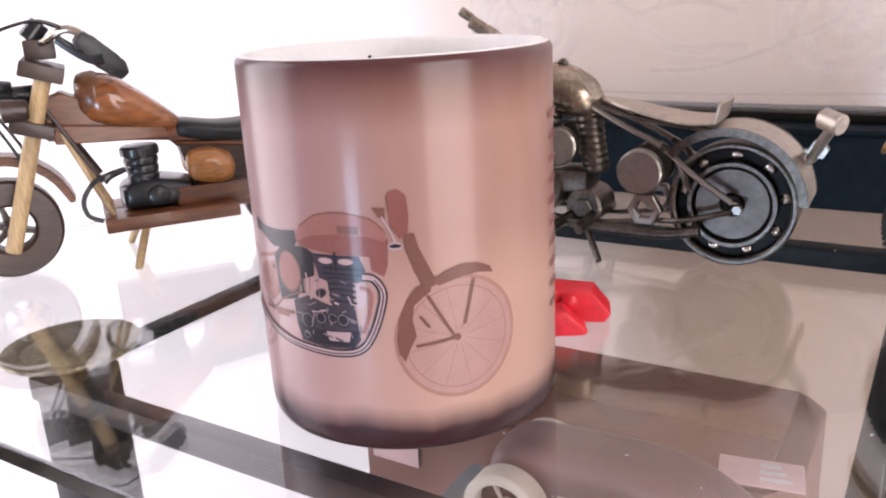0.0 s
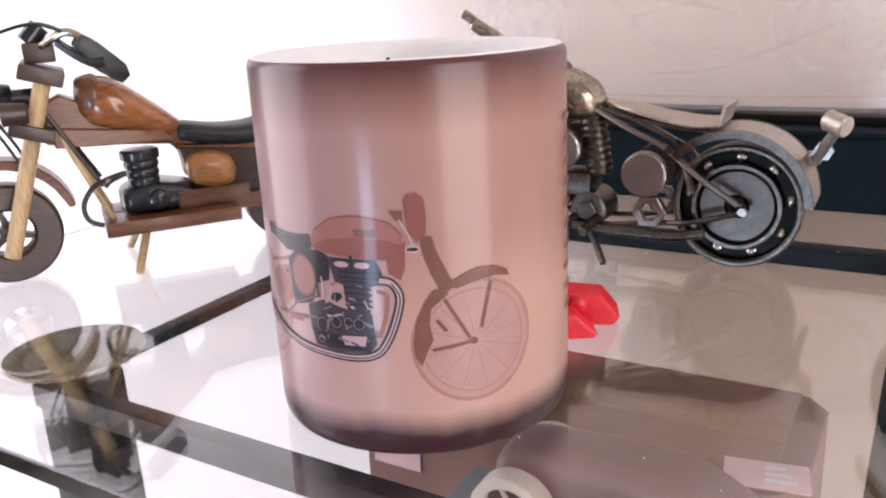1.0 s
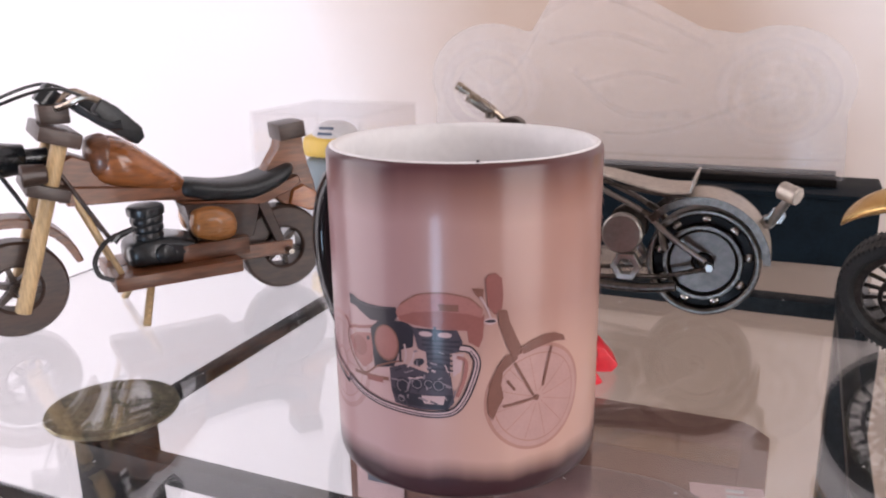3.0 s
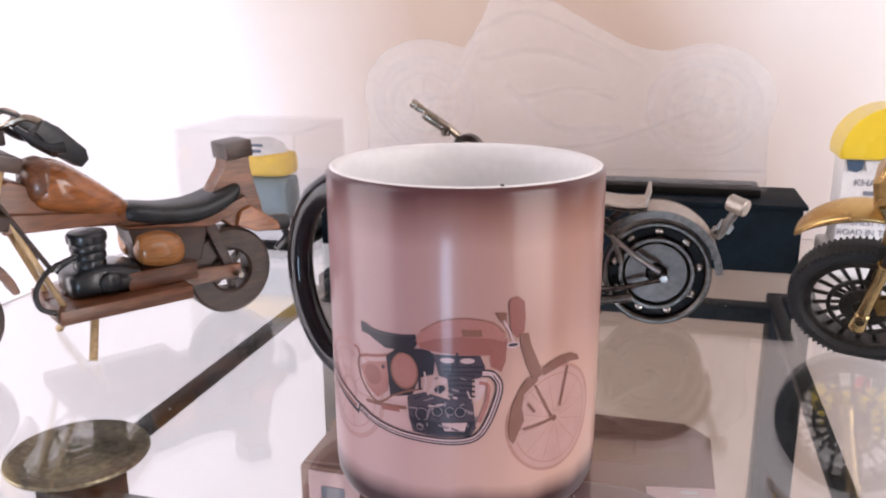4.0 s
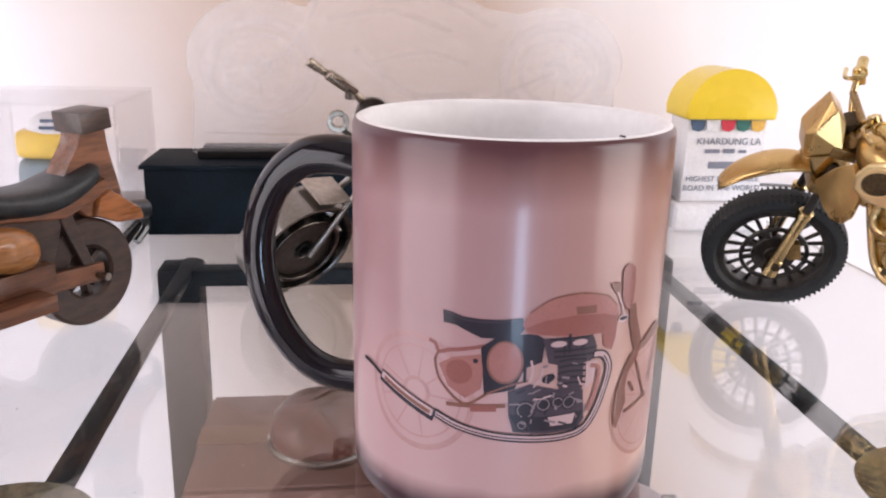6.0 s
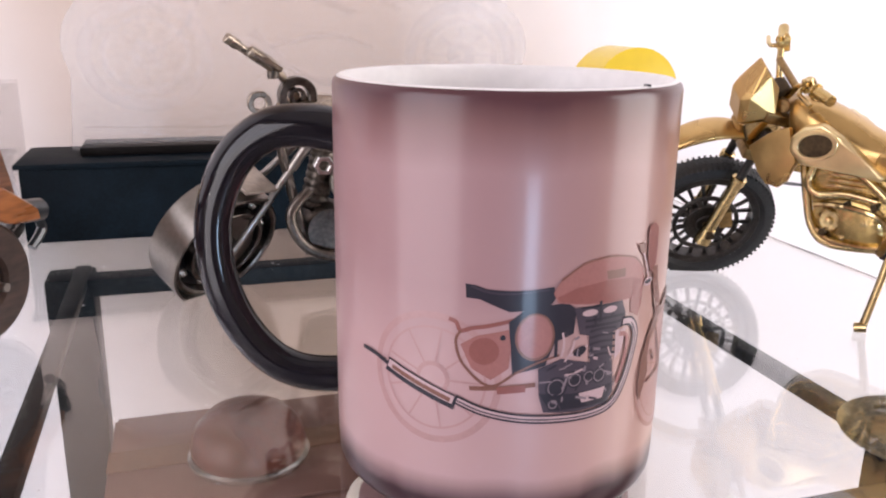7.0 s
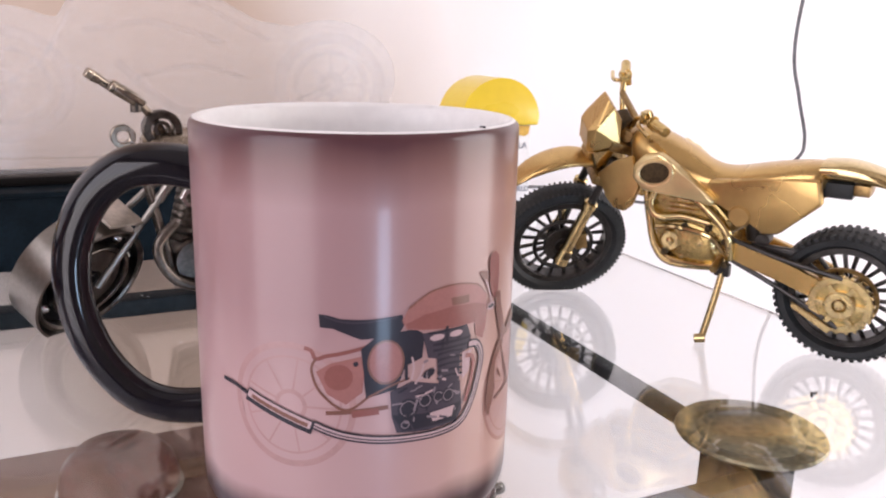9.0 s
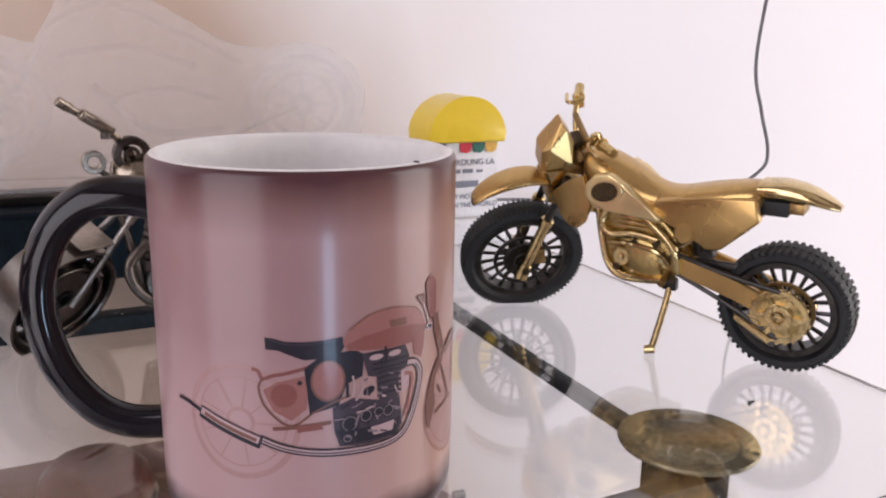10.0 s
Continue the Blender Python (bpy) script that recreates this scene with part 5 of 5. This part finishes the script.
part("tail_lamp", rod((-0.0275, 0.0025, 0.0590), (-0.0345, 0.0070, 0.0570), 0.0039, seg=18), "sheet", arm, "short steel tail lamp")
part("nut", placed(ring_bm(0.0032, 0.0014, 0.0016, 6), pose(-0.0235, 0.0, 0.0440)), "steel", arm)
# fork, handlebar and lamps, turned with the front wheel
for s in (-1, 1):
    end = FRONT @ Vector((0, 0.0085 * s, 0))
    part("fork_leg", join(rod(end, (0.0845, 0.0070 * s, 0.0640), 0.0014), rod(end.lerp(Vector((0.0845, 0.0070 * s, 0.0640)), 0.72), (0.0840, 0.0070 * s, 0.0650), 0.0020)), "steel", metal)
part("stem", tube([(0.0860, 0.000, 0.0700), (0.0930, 0.003, 0.0825), (0.1000, 0.0075, 0.0905)], 0.0016, 10), "steel_warm", metal)
hb = part("handlebar", slab([(-0.004, -0.0012), (0.0035, -0.0012), (0.006, 0.0), (0.0035, 0.0012), (-0.004, 0.0012)], -0.0060, 0.0060, 0.0004, 1, pose(0.1015, 0.0085, 0.0915, 0, -35, 12)), "steel_warm", metal, "bronzed handlebar clamp")
part("grip", join(rod((0.1020, 0.0045, 0.0910), (0.1165, 0.0080, 0.1010), 0.0016), rod((0.1120, 0.0069, 0.0979), (0.1165, 0.0080, 0.1010), 0.0020)), "steel_warm", hb)
part("grip", rod((0.1000, 0.0120, 0.0905), (0.1090, 0.0135, 0.0965), 0.0024), "steel_warm", hb)
part("clamp_knob", rod((0.1000, 0.0085, 0.0905), (0.1000, 0.0085, 0.0860), 0.0022), "steel_dark", hb)
part("headlamp_bearing", placed(join(ring_bm(0.0074, 0.0042, 0.0034, 36), ring_bm(0.0032, 0.0018, 0.0026, 24)), pose(0.0905, 0.004, 0.0790)), "steel_dark", metal, "ring bearing as headlamp")
part("side_lamp_ring", placed(ring_bm(0.0046, 0.0024, 0.0026, 28), pose(0.1050, 0.004, 0.0765)), "steel_warm", metal, "small steel ring")
part("ring_stem", rod((0.0985, 0.004, 0.0690), (0.1030, 0.004, 0.0730), 0.0012), "steel_dark", metal)
part("yoke", join(rod((0.0850, -0.012, 0.0645), (0.0850, 0.012, 0.0645), 0.0022), rod((0.0830, 0, 0.0600), (0.0900, 0, 0.0760), 0.0024)), "steel_dark", metal)
part("yoke_nut", placed(ring_bm(0.0042, 0.0020, 0.0022, 6), pose(0.0825, 0.0125, 0.0530)), "chrome", metal)

# ---------------------------------------------------------------- gilded model dirt bike
gold = thing("model_motorcycle", heading(0.1870, 0.1790, 0.035, 0.999, lean=8), "gilded die-cast model dirt bike with black knobbly tyres on its kickstand", "model motorcycle", "model motorcycles on the table")


def hull(points, bevel=0.0):
    """The convex body round a few corners, given for the left side and mirrored to the right."""
    bm = bmesh.new()
    for x, y, z in points:
        bm.verts.new((x, y, z))
        if y > 1e-6:
            bm.verts.new((x, -y, z))
    made = bmesh.ops.convex_hull(bm, input=bm.verts[:])
    bmesh.ops.delete(bm, geom=[v for v in made["geom_interior"] if isinstance(v, bmesh.types.BMVert)], context="VERTS")
    bmesh.ops.dissolve_limit(bm, angle_limit=radians(4), verts=bm.verts[:], edges=bm.edges[:])
    if bevel:
        bmesh.ops.bevel(bm, geom=bm.edges[:], offset=bevel, segments=2, profile=0.6, affect="EDGES", clamp_overlap=True)
    return bm


def knob_tyre(m, r, wide, n, high):
    b = lathe([(r * 0.76, -wide * 0.34), (r * 0.82, -wide * 0.50), (r * 0.90, -wide * 0.52), (r * 0.95, -wide * 0.44), (r * 0.975, -wide * 0.25), (r * 0.975, wide * 0.25), (r * 0.95, wide * 0.44), (r * 0.90, wide * 0.52), (r * 0.82, wide * 0.50), (r * 0.76, wide * 0.34)], 64, pose(0, 0, 0, 90, 0, 0), close=True)
    knobs = [b]
    for i in range(n):
        a = 2 * math.pi * i / n
        for y, da in ((-0.38, 0), (0.0, 0.5), (0.38, 0)):
            k = box(-high, high, -wide * 0.13, wide * 0.13, -0.0008, high * (0.6 if y else 0.9))
            placed(k, Matrix.Rotation(a + da * 2 * math.pi / n, 4, "Y") @ Matrix.Translation((0, y * wide, r - 0.0008 - 0.0012 * abs(y))))
            knobs.append(k)
    return placed(join(*knobs), m)


GR, GF, XR, XF, ZF = 0.0260, 0.0300, 0.0090, 0.1318, 0.0268
HEAD = (0.1045, 0, 0.0800)
TURNED = steered((XF, 0, ZF), HEAD, 45)


def gold_wheel(m, r, wide, n_spoke, n_knob, knob, disc):
    """A knobbly tyre on a dark rim with broad flat spokes, and a drilled brake disc on its left."""
    wh = part("wheel", knob_tyre(m, r, wide, n_knob, knob), "rubber", gold, "black knobbly tyre wheel")
    part("rim", placed(ring_bm(r * 0.775, r * 0.665, wide * 0.36, 56), m), "rim", wh, "dark spoked rim")
    part("hub", placed(lathe([(0, -wide * 0.5), (r * 0.13, -wide * 0.5), (r * 0.20, -wide * 0.3), (r * 0.20, wide * 0.3), (r * 0.13, wide * 0.5), (0, wide * 0.5)], 20), m @ pose(0, 0, 0, 90, 0, 0)), "rim", wh)
    for i in range(n_spoke):
        a = 2 * math.pi * i / n_spoke
        lean = 0.16 if i % 2 else -0.16
        p0 = Vector((r * 0.18 * math.cos(a + lean), 0.0012 * (1 if i % 2 else -1), r * 0.18 * math.sin(a + lean)))
        p1 = Vector((r * 0.685 * math.cos(a), 0, r * 0.685 * math.sin(a)))
        part("spoke", rod(m @ p0, m @ p1, 0.00072, 0.00095, seg=6), "rim", wh)
    holes = [placed(box(r * 0.30, r * 0.42, -0.0006, 0.0006, -r * 0.035, r * 0.035, 0.0002, 1), Matrix.Rotation(2 * math.pi * i / 9, 4, "Y")) for i in range(9)]
    part("brake_disc", placed(join(ring_bm(r * 0.47, r * 0.41, 0.0007, 40), ring_bm(r * 0.31, r * 0.12, 0.0009, 28), *holes), m @ pose(0, wide * 0.36, 0)), disc, wh, "drilled brake disc")
    return wh


gold_wheel(pose(XR, 0, GR), GR, 0.0140, 22, 54, 0.00075, "gold_dark")
gold_wheel(TURNED @ pose(XF, 0, ZF), GF, 0.0105, 20, 76, 0.00042, "rim")
spr = part("sprocket", placed(ring_bm(0.0112, 0.0082, 0.0010, 44), pose(XR, 0.0100, GR - 0.0005)), "gold", gold, "gilded rear sprocket")
part("sprocket_hub", placed(ring_bm(0.0056, 0.0022, 0.0020, 28), pose(XR, 0.0100, GR - 0.0005)), "gold", spr)
part("sprocket_plate", placed(ring_bm(0.0084, 0.0050, 0.0006, 36), pose(XR, 0.0098, GR - 0.0005)), "gold_cast", spr)
for i in range(6):
    part("sprocket_arm", placed(box(0.0044, 0.0088, -0.0009, 0.0009, -0.0011, 0.0011, 0.0002, 1), pose(XR, 0.0106, GR - 0.0005) @ Matrix.Rotation(2 * math.pi * i / 6, 4, "Y")), "gold", spr)
for i in range(22):
    part("tooth", placed(box(-0.0006, 0.0006, -0.0006, 0.0006, 0.0110, 0.0119), pose(XR, 0.0100, GR - 0.0005) @ Matrix.Rotation(2 * math.pi * i / 22, 4, "Y")), "gold", spr)
AXIS = (Vector(HEAD) - Vector((XF, 0, ZF))).normalized()
for s in (-1, 1):
    low, mid, high = (Vector((XF, 0.0094 * s, ZF)) + AXIS * d for d in (-0.0062, 0.0290, 0.0520))
    leg = part("fork_leg", placed(join(rod(low, mid, 0.0027, 0.0024, 18), rod(low, low + AXIS * 0.0085, 0.0036, 0.0030, 16), rod(mid - AXIS * 0.0035, mid, 0.0031, seg=18)), TURNED), "gold", gold, "gilded lower fork leg")
    part("fork_tube", placed(rod(mid, high, 0.0018, seg=14), TURNED), "rim", leg)
    part("axle_bolt", placed(rod((XF, 0.0118 * s, ZF), (XF, 0.0135 * s, ZF), 0.0020, seg=6), TURNED), "hollow", leg)
    part("swing_arm", slab([(0.0540, 0.0455), (0.0530, 0.0355), (0.0290, 0.0292), (0.0060, 0.0205), (-0.0010, 0.0220), (0.0000, 0.0275), (0.0260, 0.0365)], 0.0080 * s - 0.0016, 0.0080 * s + 0.0016, 0.0007, 1), "gold_satin", gold, "gilded swing arm")
    part("yoke", placed(join(*[placed(box(-0.0050, 0.0050, 0.0, 0.0115, -0.0022, 0.0022, 0.0008), Matrix.Translation(Vector((XF, -0.0115 if s < 0 else 0.0, ZF)) + AXIS * d) @ pose(0, 0, 0, 0, -27, 0)) for d in (0.0410, 0.0580)]), TURNED), "gold_dark", gold)
part("axle", placed(rod((XF, -0.0118, ZF), (XF, 0.0118, ZF), 0.0015), TURNED), "gold_dark", gold)
part("axle", rod((XR, -0.0128, GR), (XR, 0.0128, GR), 0.0019), "gold", gold)
part("caliper", placed(box(XF - 0.0105, XF - 0.0050, 0.0048, 0.0082, ZF - 0.001, ZF + 0.0075, 0.0008), TURNED), "gold_dark", gold)
for dz in (0.0098, -0.0100):
    part("chain_run", tube([(XR, 0.0104, GR + dz), (0.030, 0.0098, 0.0330 + dz * 0.62), (0.0520, 0.0088, 0.0400 + dz * 0.42)], 0.0010, 8), "rim", gold)
part("chain_guard", slab([(0.0120, 0.0135), (0.0260, 0.0215), (0.0255, 0.0238), (0.0105, 0.0160)], 0.0108, 0.0122, 0.0003, 1), "gold", gold)
# front mudguard, a long thin beak
part("front_mudguard", placed(loft(spread([(0.1512, 0, 0.0630, 0.0022, 0.0006), (0.1495, 0, 0.0655, 0.0050, 0.0014), (0.1425, 0, 0.0695, 0.0068, 0.0020), (0.1330, 0, 0.0718, 0.0076, 0.0023), (0.1230, 0, 0.0716, 0.0072, 0.0022), (0.1130, 0, 0.0680, 0.0058, 0.0018)], 24), 22, 2.4), TURNED), "gold_satin", gold, "long satin-gold front mudguard")
# headlamp mask: a tall shield over faceted cheeks
mask = part("mask", placed(hull([(0.1080, 0.0036, 0.0985), (0.1065, 0.0062, 0.0955), (0.1150, 0.0086, 0.0885), (0.1180, 0.0058, 0.0870), (0.1172, 0.0100, 0.0795), (0.1192, 0.0068, 0.0775), (0.1060, 0.0110, 0.0800), (0.1040, 0.0075, 0.0900)], 0.0004), TURNED), "gold_satin", gold, "angular gilded headlamp mask", smooth=False)
part("cheek", placed(hull([(0.1186, 0.0070, 0.0768), (0.1168, 0.0098, 0.0785), (0.1055, 0.0110, 0.0790), (0.1150, 0.0072, 0.0660), (0.1110, 0.0050, 0.0610), (0.1050, 0.0086, 0.0680), (0.1010, 0.0080, 0.0760)], 0.0004), TURNED), "gold", mask, "polished faceted lower cheek", smooth=False)
part("headlamp", placed(lathe([(0, 0.0022), (0.0038, 0.0015), (0.0050, 0.0), (0, -0.0004)], 24, along((0.1172, 0, 0.0720), (0.1400, 0, 0.0660))), TURNED), "gold_dark", mask)
part("instrument", placed(box(0.0985, 0.1035, -0.0050, 0.0050, 0.0800, 0.0875, 0.0010), TURNED), "hollow", gold)
# handlebar
part("steering_head", join(rod((0.0985, 0, 0.0830), (0.1080, 0, 0.0640), 0.0038), rod((0.0975, -0.0060, 0.0800), (0.0975, 0.0060, 0.0800), 0.0028)), "gold_dark", gold)
for s in (-1, 1):
    hb = part("handlebar", placed(tube([(0.1010, 0.003 * s, 0.0815), (0.1000, 0.0070 * s, 0.0865), (0.0985, 0.0120 * s, 0.0925), (0.0958, 0.0185 * s, 0.0945), (0.0938, 0.0240 * s, 0.0945)], 0.0013, 10), TURNED), "gold", gold)
    part("grip", placed(join(rod((0.0950, 0.0205 * s, 0.0945), (0.0925, 0.0290 * s, 0.0947), 0.0021), rod((0.0953, 0.0197 * s, 0.0945), (0.0950, 0.0206 * s, 0.0945), 0.0029)), TURNED), "gold_cast", hb)
    part("lever", placed(tube([(0.0970, 0.0165 * s, 0.0943), (0.1005, 0.0190 * s, 0.0940), (0.0990, 0.0270 * s, 0.0930)], 0.0009, 8), TURNED), "gold", hb)
    part("lever_block", placed(box(0.0940, 0.0985, 0.0160 * s - 0.0018, 0.0160 * s + 0.0018, 0.0922, 0.0970, 0.0006), TURNED), "gold_cast", hb)
    part("mirror_stub", placed(rod((0.0962, 0.0175 * s, 0.0950), (0.0968, 0.0172 * s, 0.0985), 0.0014, seg=10), TURNED), "gold", hb)
part("cross_bar", placed(rod((0.0990, -0.0110, 0.0915), (0.0990, 0.0110, 0.0915), 0.0014), TURNED), "gold_dark", gold)
# tank and long saddle in one sweep
body = spread([(0.0960, 0, 0.0760, 0.0035, 0.0035), (0.0930, 0, 0.0755, 0.0085, 0.0078), (0.0850, 0, 0.0722, 0.0122, 0.0102), (0.0740, 0, 0.0672, 0.0122, 0.0102), (0.0630, 0, 0.0628, 0.0108, 0.0088), (0.0540, 0, 0.0628, 0.0106, 0.0078), (0.0400, 0, 0.0664, 0.0110, 0.0072), (0.0270, 0, 0.0694, 0.0100, 0.0064), (0.0205, 0, 0.0705, 0.0082, 0.0050), (0.0190, 0, 0.0706, 0.0040, 0.0020)], 44)
part("tank_and_saddle", loft(body, 30, 2.5), "gold_satin", gold, "satin-gold tank and long saddle")
part("filler_cap", lathe([(0, 0), (0.0034, 0), (0.0034, 0.0012), (0.0024, 0.0020), (0, 0.0022)], 20, pose(0.0868, 0, 0.0822, 0, -18, 0)), "gold", gold)
for s in (-1, 1):
    sh = part("shroud", placed(slab([(0.1085, 0.0640), (0.1000, 0.0705), (0.0915, 0.0740), (0.0880, 0.0610), (0.0915, 0.0525), (0.0950, 0.0495), (0.1000, 0.0502), (0.1042, 0.0545)], -0.0013, 0.0013, 0.0009, 2), pose(0, 0.0118 * s, 0) @ pose(0.09, 0, 0.06, 0, 0, -9 * s) @ pose(-0.09, 0, -0.06)), "gold_satin", gold, "satin-gold radiator shroud")
    wing = part("scoop", slab([(0.0905, 0.0655), (0.0900, 0.0710), (0.0858, 0.0752), (0.0790, 0.0768), (0.0715, 0.0722), (0.0640, 0.0655), (0.0560, 0.0602), (0.0575, 0.0578), (0.0680, 0.0598), (0.0790, 0.0606), (0.0860, 0.0608)], 0.0128 * s - 0.0022, 0.0128 * s + 0.0022, 0.0017, 3), "gold_pale", gold, "pale polished scoop")
    part("scoop_ring", placed(placed(ring_bm(0.0064, 0.0049, 0.0012, 36), Matrix.Diagonal((1.28, 1, 0.86, 1))), pose(0.0805, 0.0150 * s, 0.0688, 0, 16, 0)), "gold_pale", wing)
    part("scoop_hole", placed(lathe([(0, -0.0005), (0.0051, -0.0005), (0.0051, 0.0005), (0, 0.0005)], 24, Matrix.Diagonal((1.27, 1, 0.85, 1)) @ pose(0, 0, 0, 90, 0, 0)), pose(0.0805, 0.0149 * s, 0.0688, 0, 16, 0)), "hollow", wing, "dark oval hollow")
    part("side_panel", slab([(0.0625, 0.0590), (0.0600, 0.0675), (0.0400, 0.0700), (0.0200, 0.0722), (0.0182, 0.0630), (0.0330, 0.0492), (0.0390, 0.0485), (0.0440, 0.0525), (0.0530, 0.0585)], 0.0098 * s - 0.0020, 0.0098 * s + 0.0020, 0.0014, 3), "gold_satin", gold, "satin-gold number panel")
    part("silencer_boss", placed(rod((0.0475, 0.0085 * s, 0.0545), (0.0475, 0.0128 * s, 0.0545), 0.0052, 0.0042, 24), Matrix()), "gold_satin", gold)
    part("frame_tube", tube([(0.0840, 0.0075 * s, 0.0630), (0.0700, 0.0102 * s, 0.0615), (0.0600, 0.0112 * s, 0.0550), (0.0520, 0.0112 * s, 0.0470), (0.0505, 0.0104 * s, 0.0360)], 0.0019, 10), "gold", gold)
    part("frame_tube", tube([(0.0880, 0.0060 * s, 0.0620), (0.0850, 0.0082 * s, 0.0470), (0.0815, 0.0092 * s, 0.0350), (0.0740, 0.0094 * s, 0.0298), (0.0540, 0.0092 * s, 0.0315)], 0.0017, 10), "gold", gold)
    part("frame_rail", tube([(0.0520, 0.0080 * s, 0.0470), (0.0380, 0.0082 * s, 0.0560), (0.0220, 0.0072 * s, 0.0660)], 0.0013, 8), "gold_dark", gold)
    part("foot_peg", rod((0.0545, 0.0090 * s, 0.0345), (0.0540, 0.0185 * s, 0.0335), 0.0015), "gold_dark", gold)
part("tail", loft(spread([(0.0215, 0, 0.0735, 0.0075, 0.0034), (0.0130, 0, 0.0740, 0.0078, 0.0034), (0.0040, 0, 0.0728, 0.0072, 0.0028), (-0.0030, 0, 0.0705, 0.0056, 0.0018), (-0.0075, 0, 0.0688, 0.0030, 0.0008)], 18), 20, 3.0), "gold", gold, "polished tail mudguard")
part("tail_lamp", box(0.0100, 0.0212, -0.0052, 0.0052, 0.0640, 0.0700, 0.0010), "rubber", gold, "black tail unit")
part("tail_lens", box(0.0045, 0.0102, -0.0045, 0.0045, 0.0655, 0.0698, 0.0008), "gold_dark", gold)
# engine
en = part("engine_case", loft(spread([(0.0835, 0, 0.0400, 0.0040, 0.0060), (0.0810, 0, 0.0400, 0.0080, 0.0095), (0.0690, 0, 0.0400, 0.0112, 0.0112), (0.0580, 0, 0.0390, 0.0105, 0.0092), (0.0530, 0, 0.0380, 0.0050, 0.0060)], 16), 22, 3.6), "gold_cast", gold, "polished gilded engine block")
part("engine_core", slab([(0.0855, 0.0590), (0.0815, 0.0375), (0.0760, 0.0300), (0.0540, 0.0305), (0.0510, 0.0400), (0.0525, 0.0520), (0.0620, 0.0625), (0.0780, 0.0660)], -0.0090, 0.0090, 0.0014, 2), "gold_cast", gold, "gilded engine casting")
for x, z, r, t in ((0.0630, 0.0400, 0.0064, 0.0118), (0.0750, 0.0395, 0.0048, 0.0122), (0.0700, 0.0335, 0.0034, 0.0114), (0.0555, 0.0345, 0.0026, 0.0104), (0.0790, 0.0480, 0.0036, 0.0102)):
    for s in (-1, 1):
        part("engine_cover", lathe([(0, 0), (r, 0), (r, 0.0010), (r * 0.82, 0.0018), (r * 0.75, 0.0014), (r * 0.35, 0.0014), (r * 0.28, 0.0024), (0, 0.0026)], 24, along((x, (t - 0.003) * s, z), (x, 0.1 * s, z))), "gold", en)
part("carburettor", join(rod((0.068, 0.002, 0.0550), (0.056, 0.004, 0.0550), 0.0042), rod((0.062, 0.005, 0.0500), (0.062, 0.005, 0.0600), 0.0030)), "gold_dark", gold)
for s in (-1, 1):
    part("header_pipe", tube([(0.0825, 0.0088 * s, 0.0590), (0.0840, 0.0102 * s, 0.0530), (0.0800, 0.0108 * s, 0.0492), (0.0700, 0.0106 * s, 0.0505), (0.0590, 0.0100 * s, 0.0490)], 0.0017, 12), "gold", en)
    for i in range(5):
        part("fin", box(0.0640 - 0.0006 * i, 0.0770 - 0.0006 * i, 0.0094 * s - 0.0012, 0.0094 * s + 0.0012, 0.0528 + 0.0021 * i, 0.0539 + 0.0021 * i, 0.0003), "gold", en)
    part("case_rib", tube([(0.0815, 0.0092 * s, 0.0445), (0.0710, 0.0116 * s, 0.0462), (0.0585, 0.0110 * s, 0.0440), (0.0530, 0.0094 * s, 0.0370)], 0.0012, 8), "gold", en)
    part("case_rib", tube([(0.0800, 0.0096 * s, 0.0350), (0.0740, 0.0108 * s, 0.0318), (0.0640, 0.0108 * s, 0.0312), (0.0560, 0.0098 * s, 0.0318)], 0.0010, 8), "gold", en)
    for x, z in ((0.0525, 0.0430), (0.0520, 0.0335), (0.0595, 0.0475), (0.0690, 0.0470), (0.0770, 0.0350)):
        part("bolt", rod((x, 0.0090 * s, z), (x, 0.0122 * s, z), 0.0013, seg=8), "hollow", en)
part("shock", join(rod((0.0440, 0.0, 0.0420), (0.0470, 0.0, 0.0620), 0.0034, seg=16), rod((0.0400, 0.0, 0.0440), (0.0400, 0.0060, 0.0440), 0.0028)), "rim", gold)
part("chain_guide", box(0.0270, 0.0440, 0.0042, 0.0068, 0.0390, 0.0425, 0.0006), "rim", gold)
part("kickstand", join(tube([(0.0530, 0.0105, 0.0300), (0.0538, 0.0145, 0.0210), (0.0560, 0.0215, 0.0050)], 0.0014, 10), rod((0.0545, 0.0215, 0.0052), (0.0585, 0.0228, 0.0046), 0.0019)), "gold", gold, "slim gilded kickstand")
part("stand_block", box(0.0500, 0.0560, 0.0085, 0.0120, 0.0285, 0.0335, 0.0006), "rim", gold)
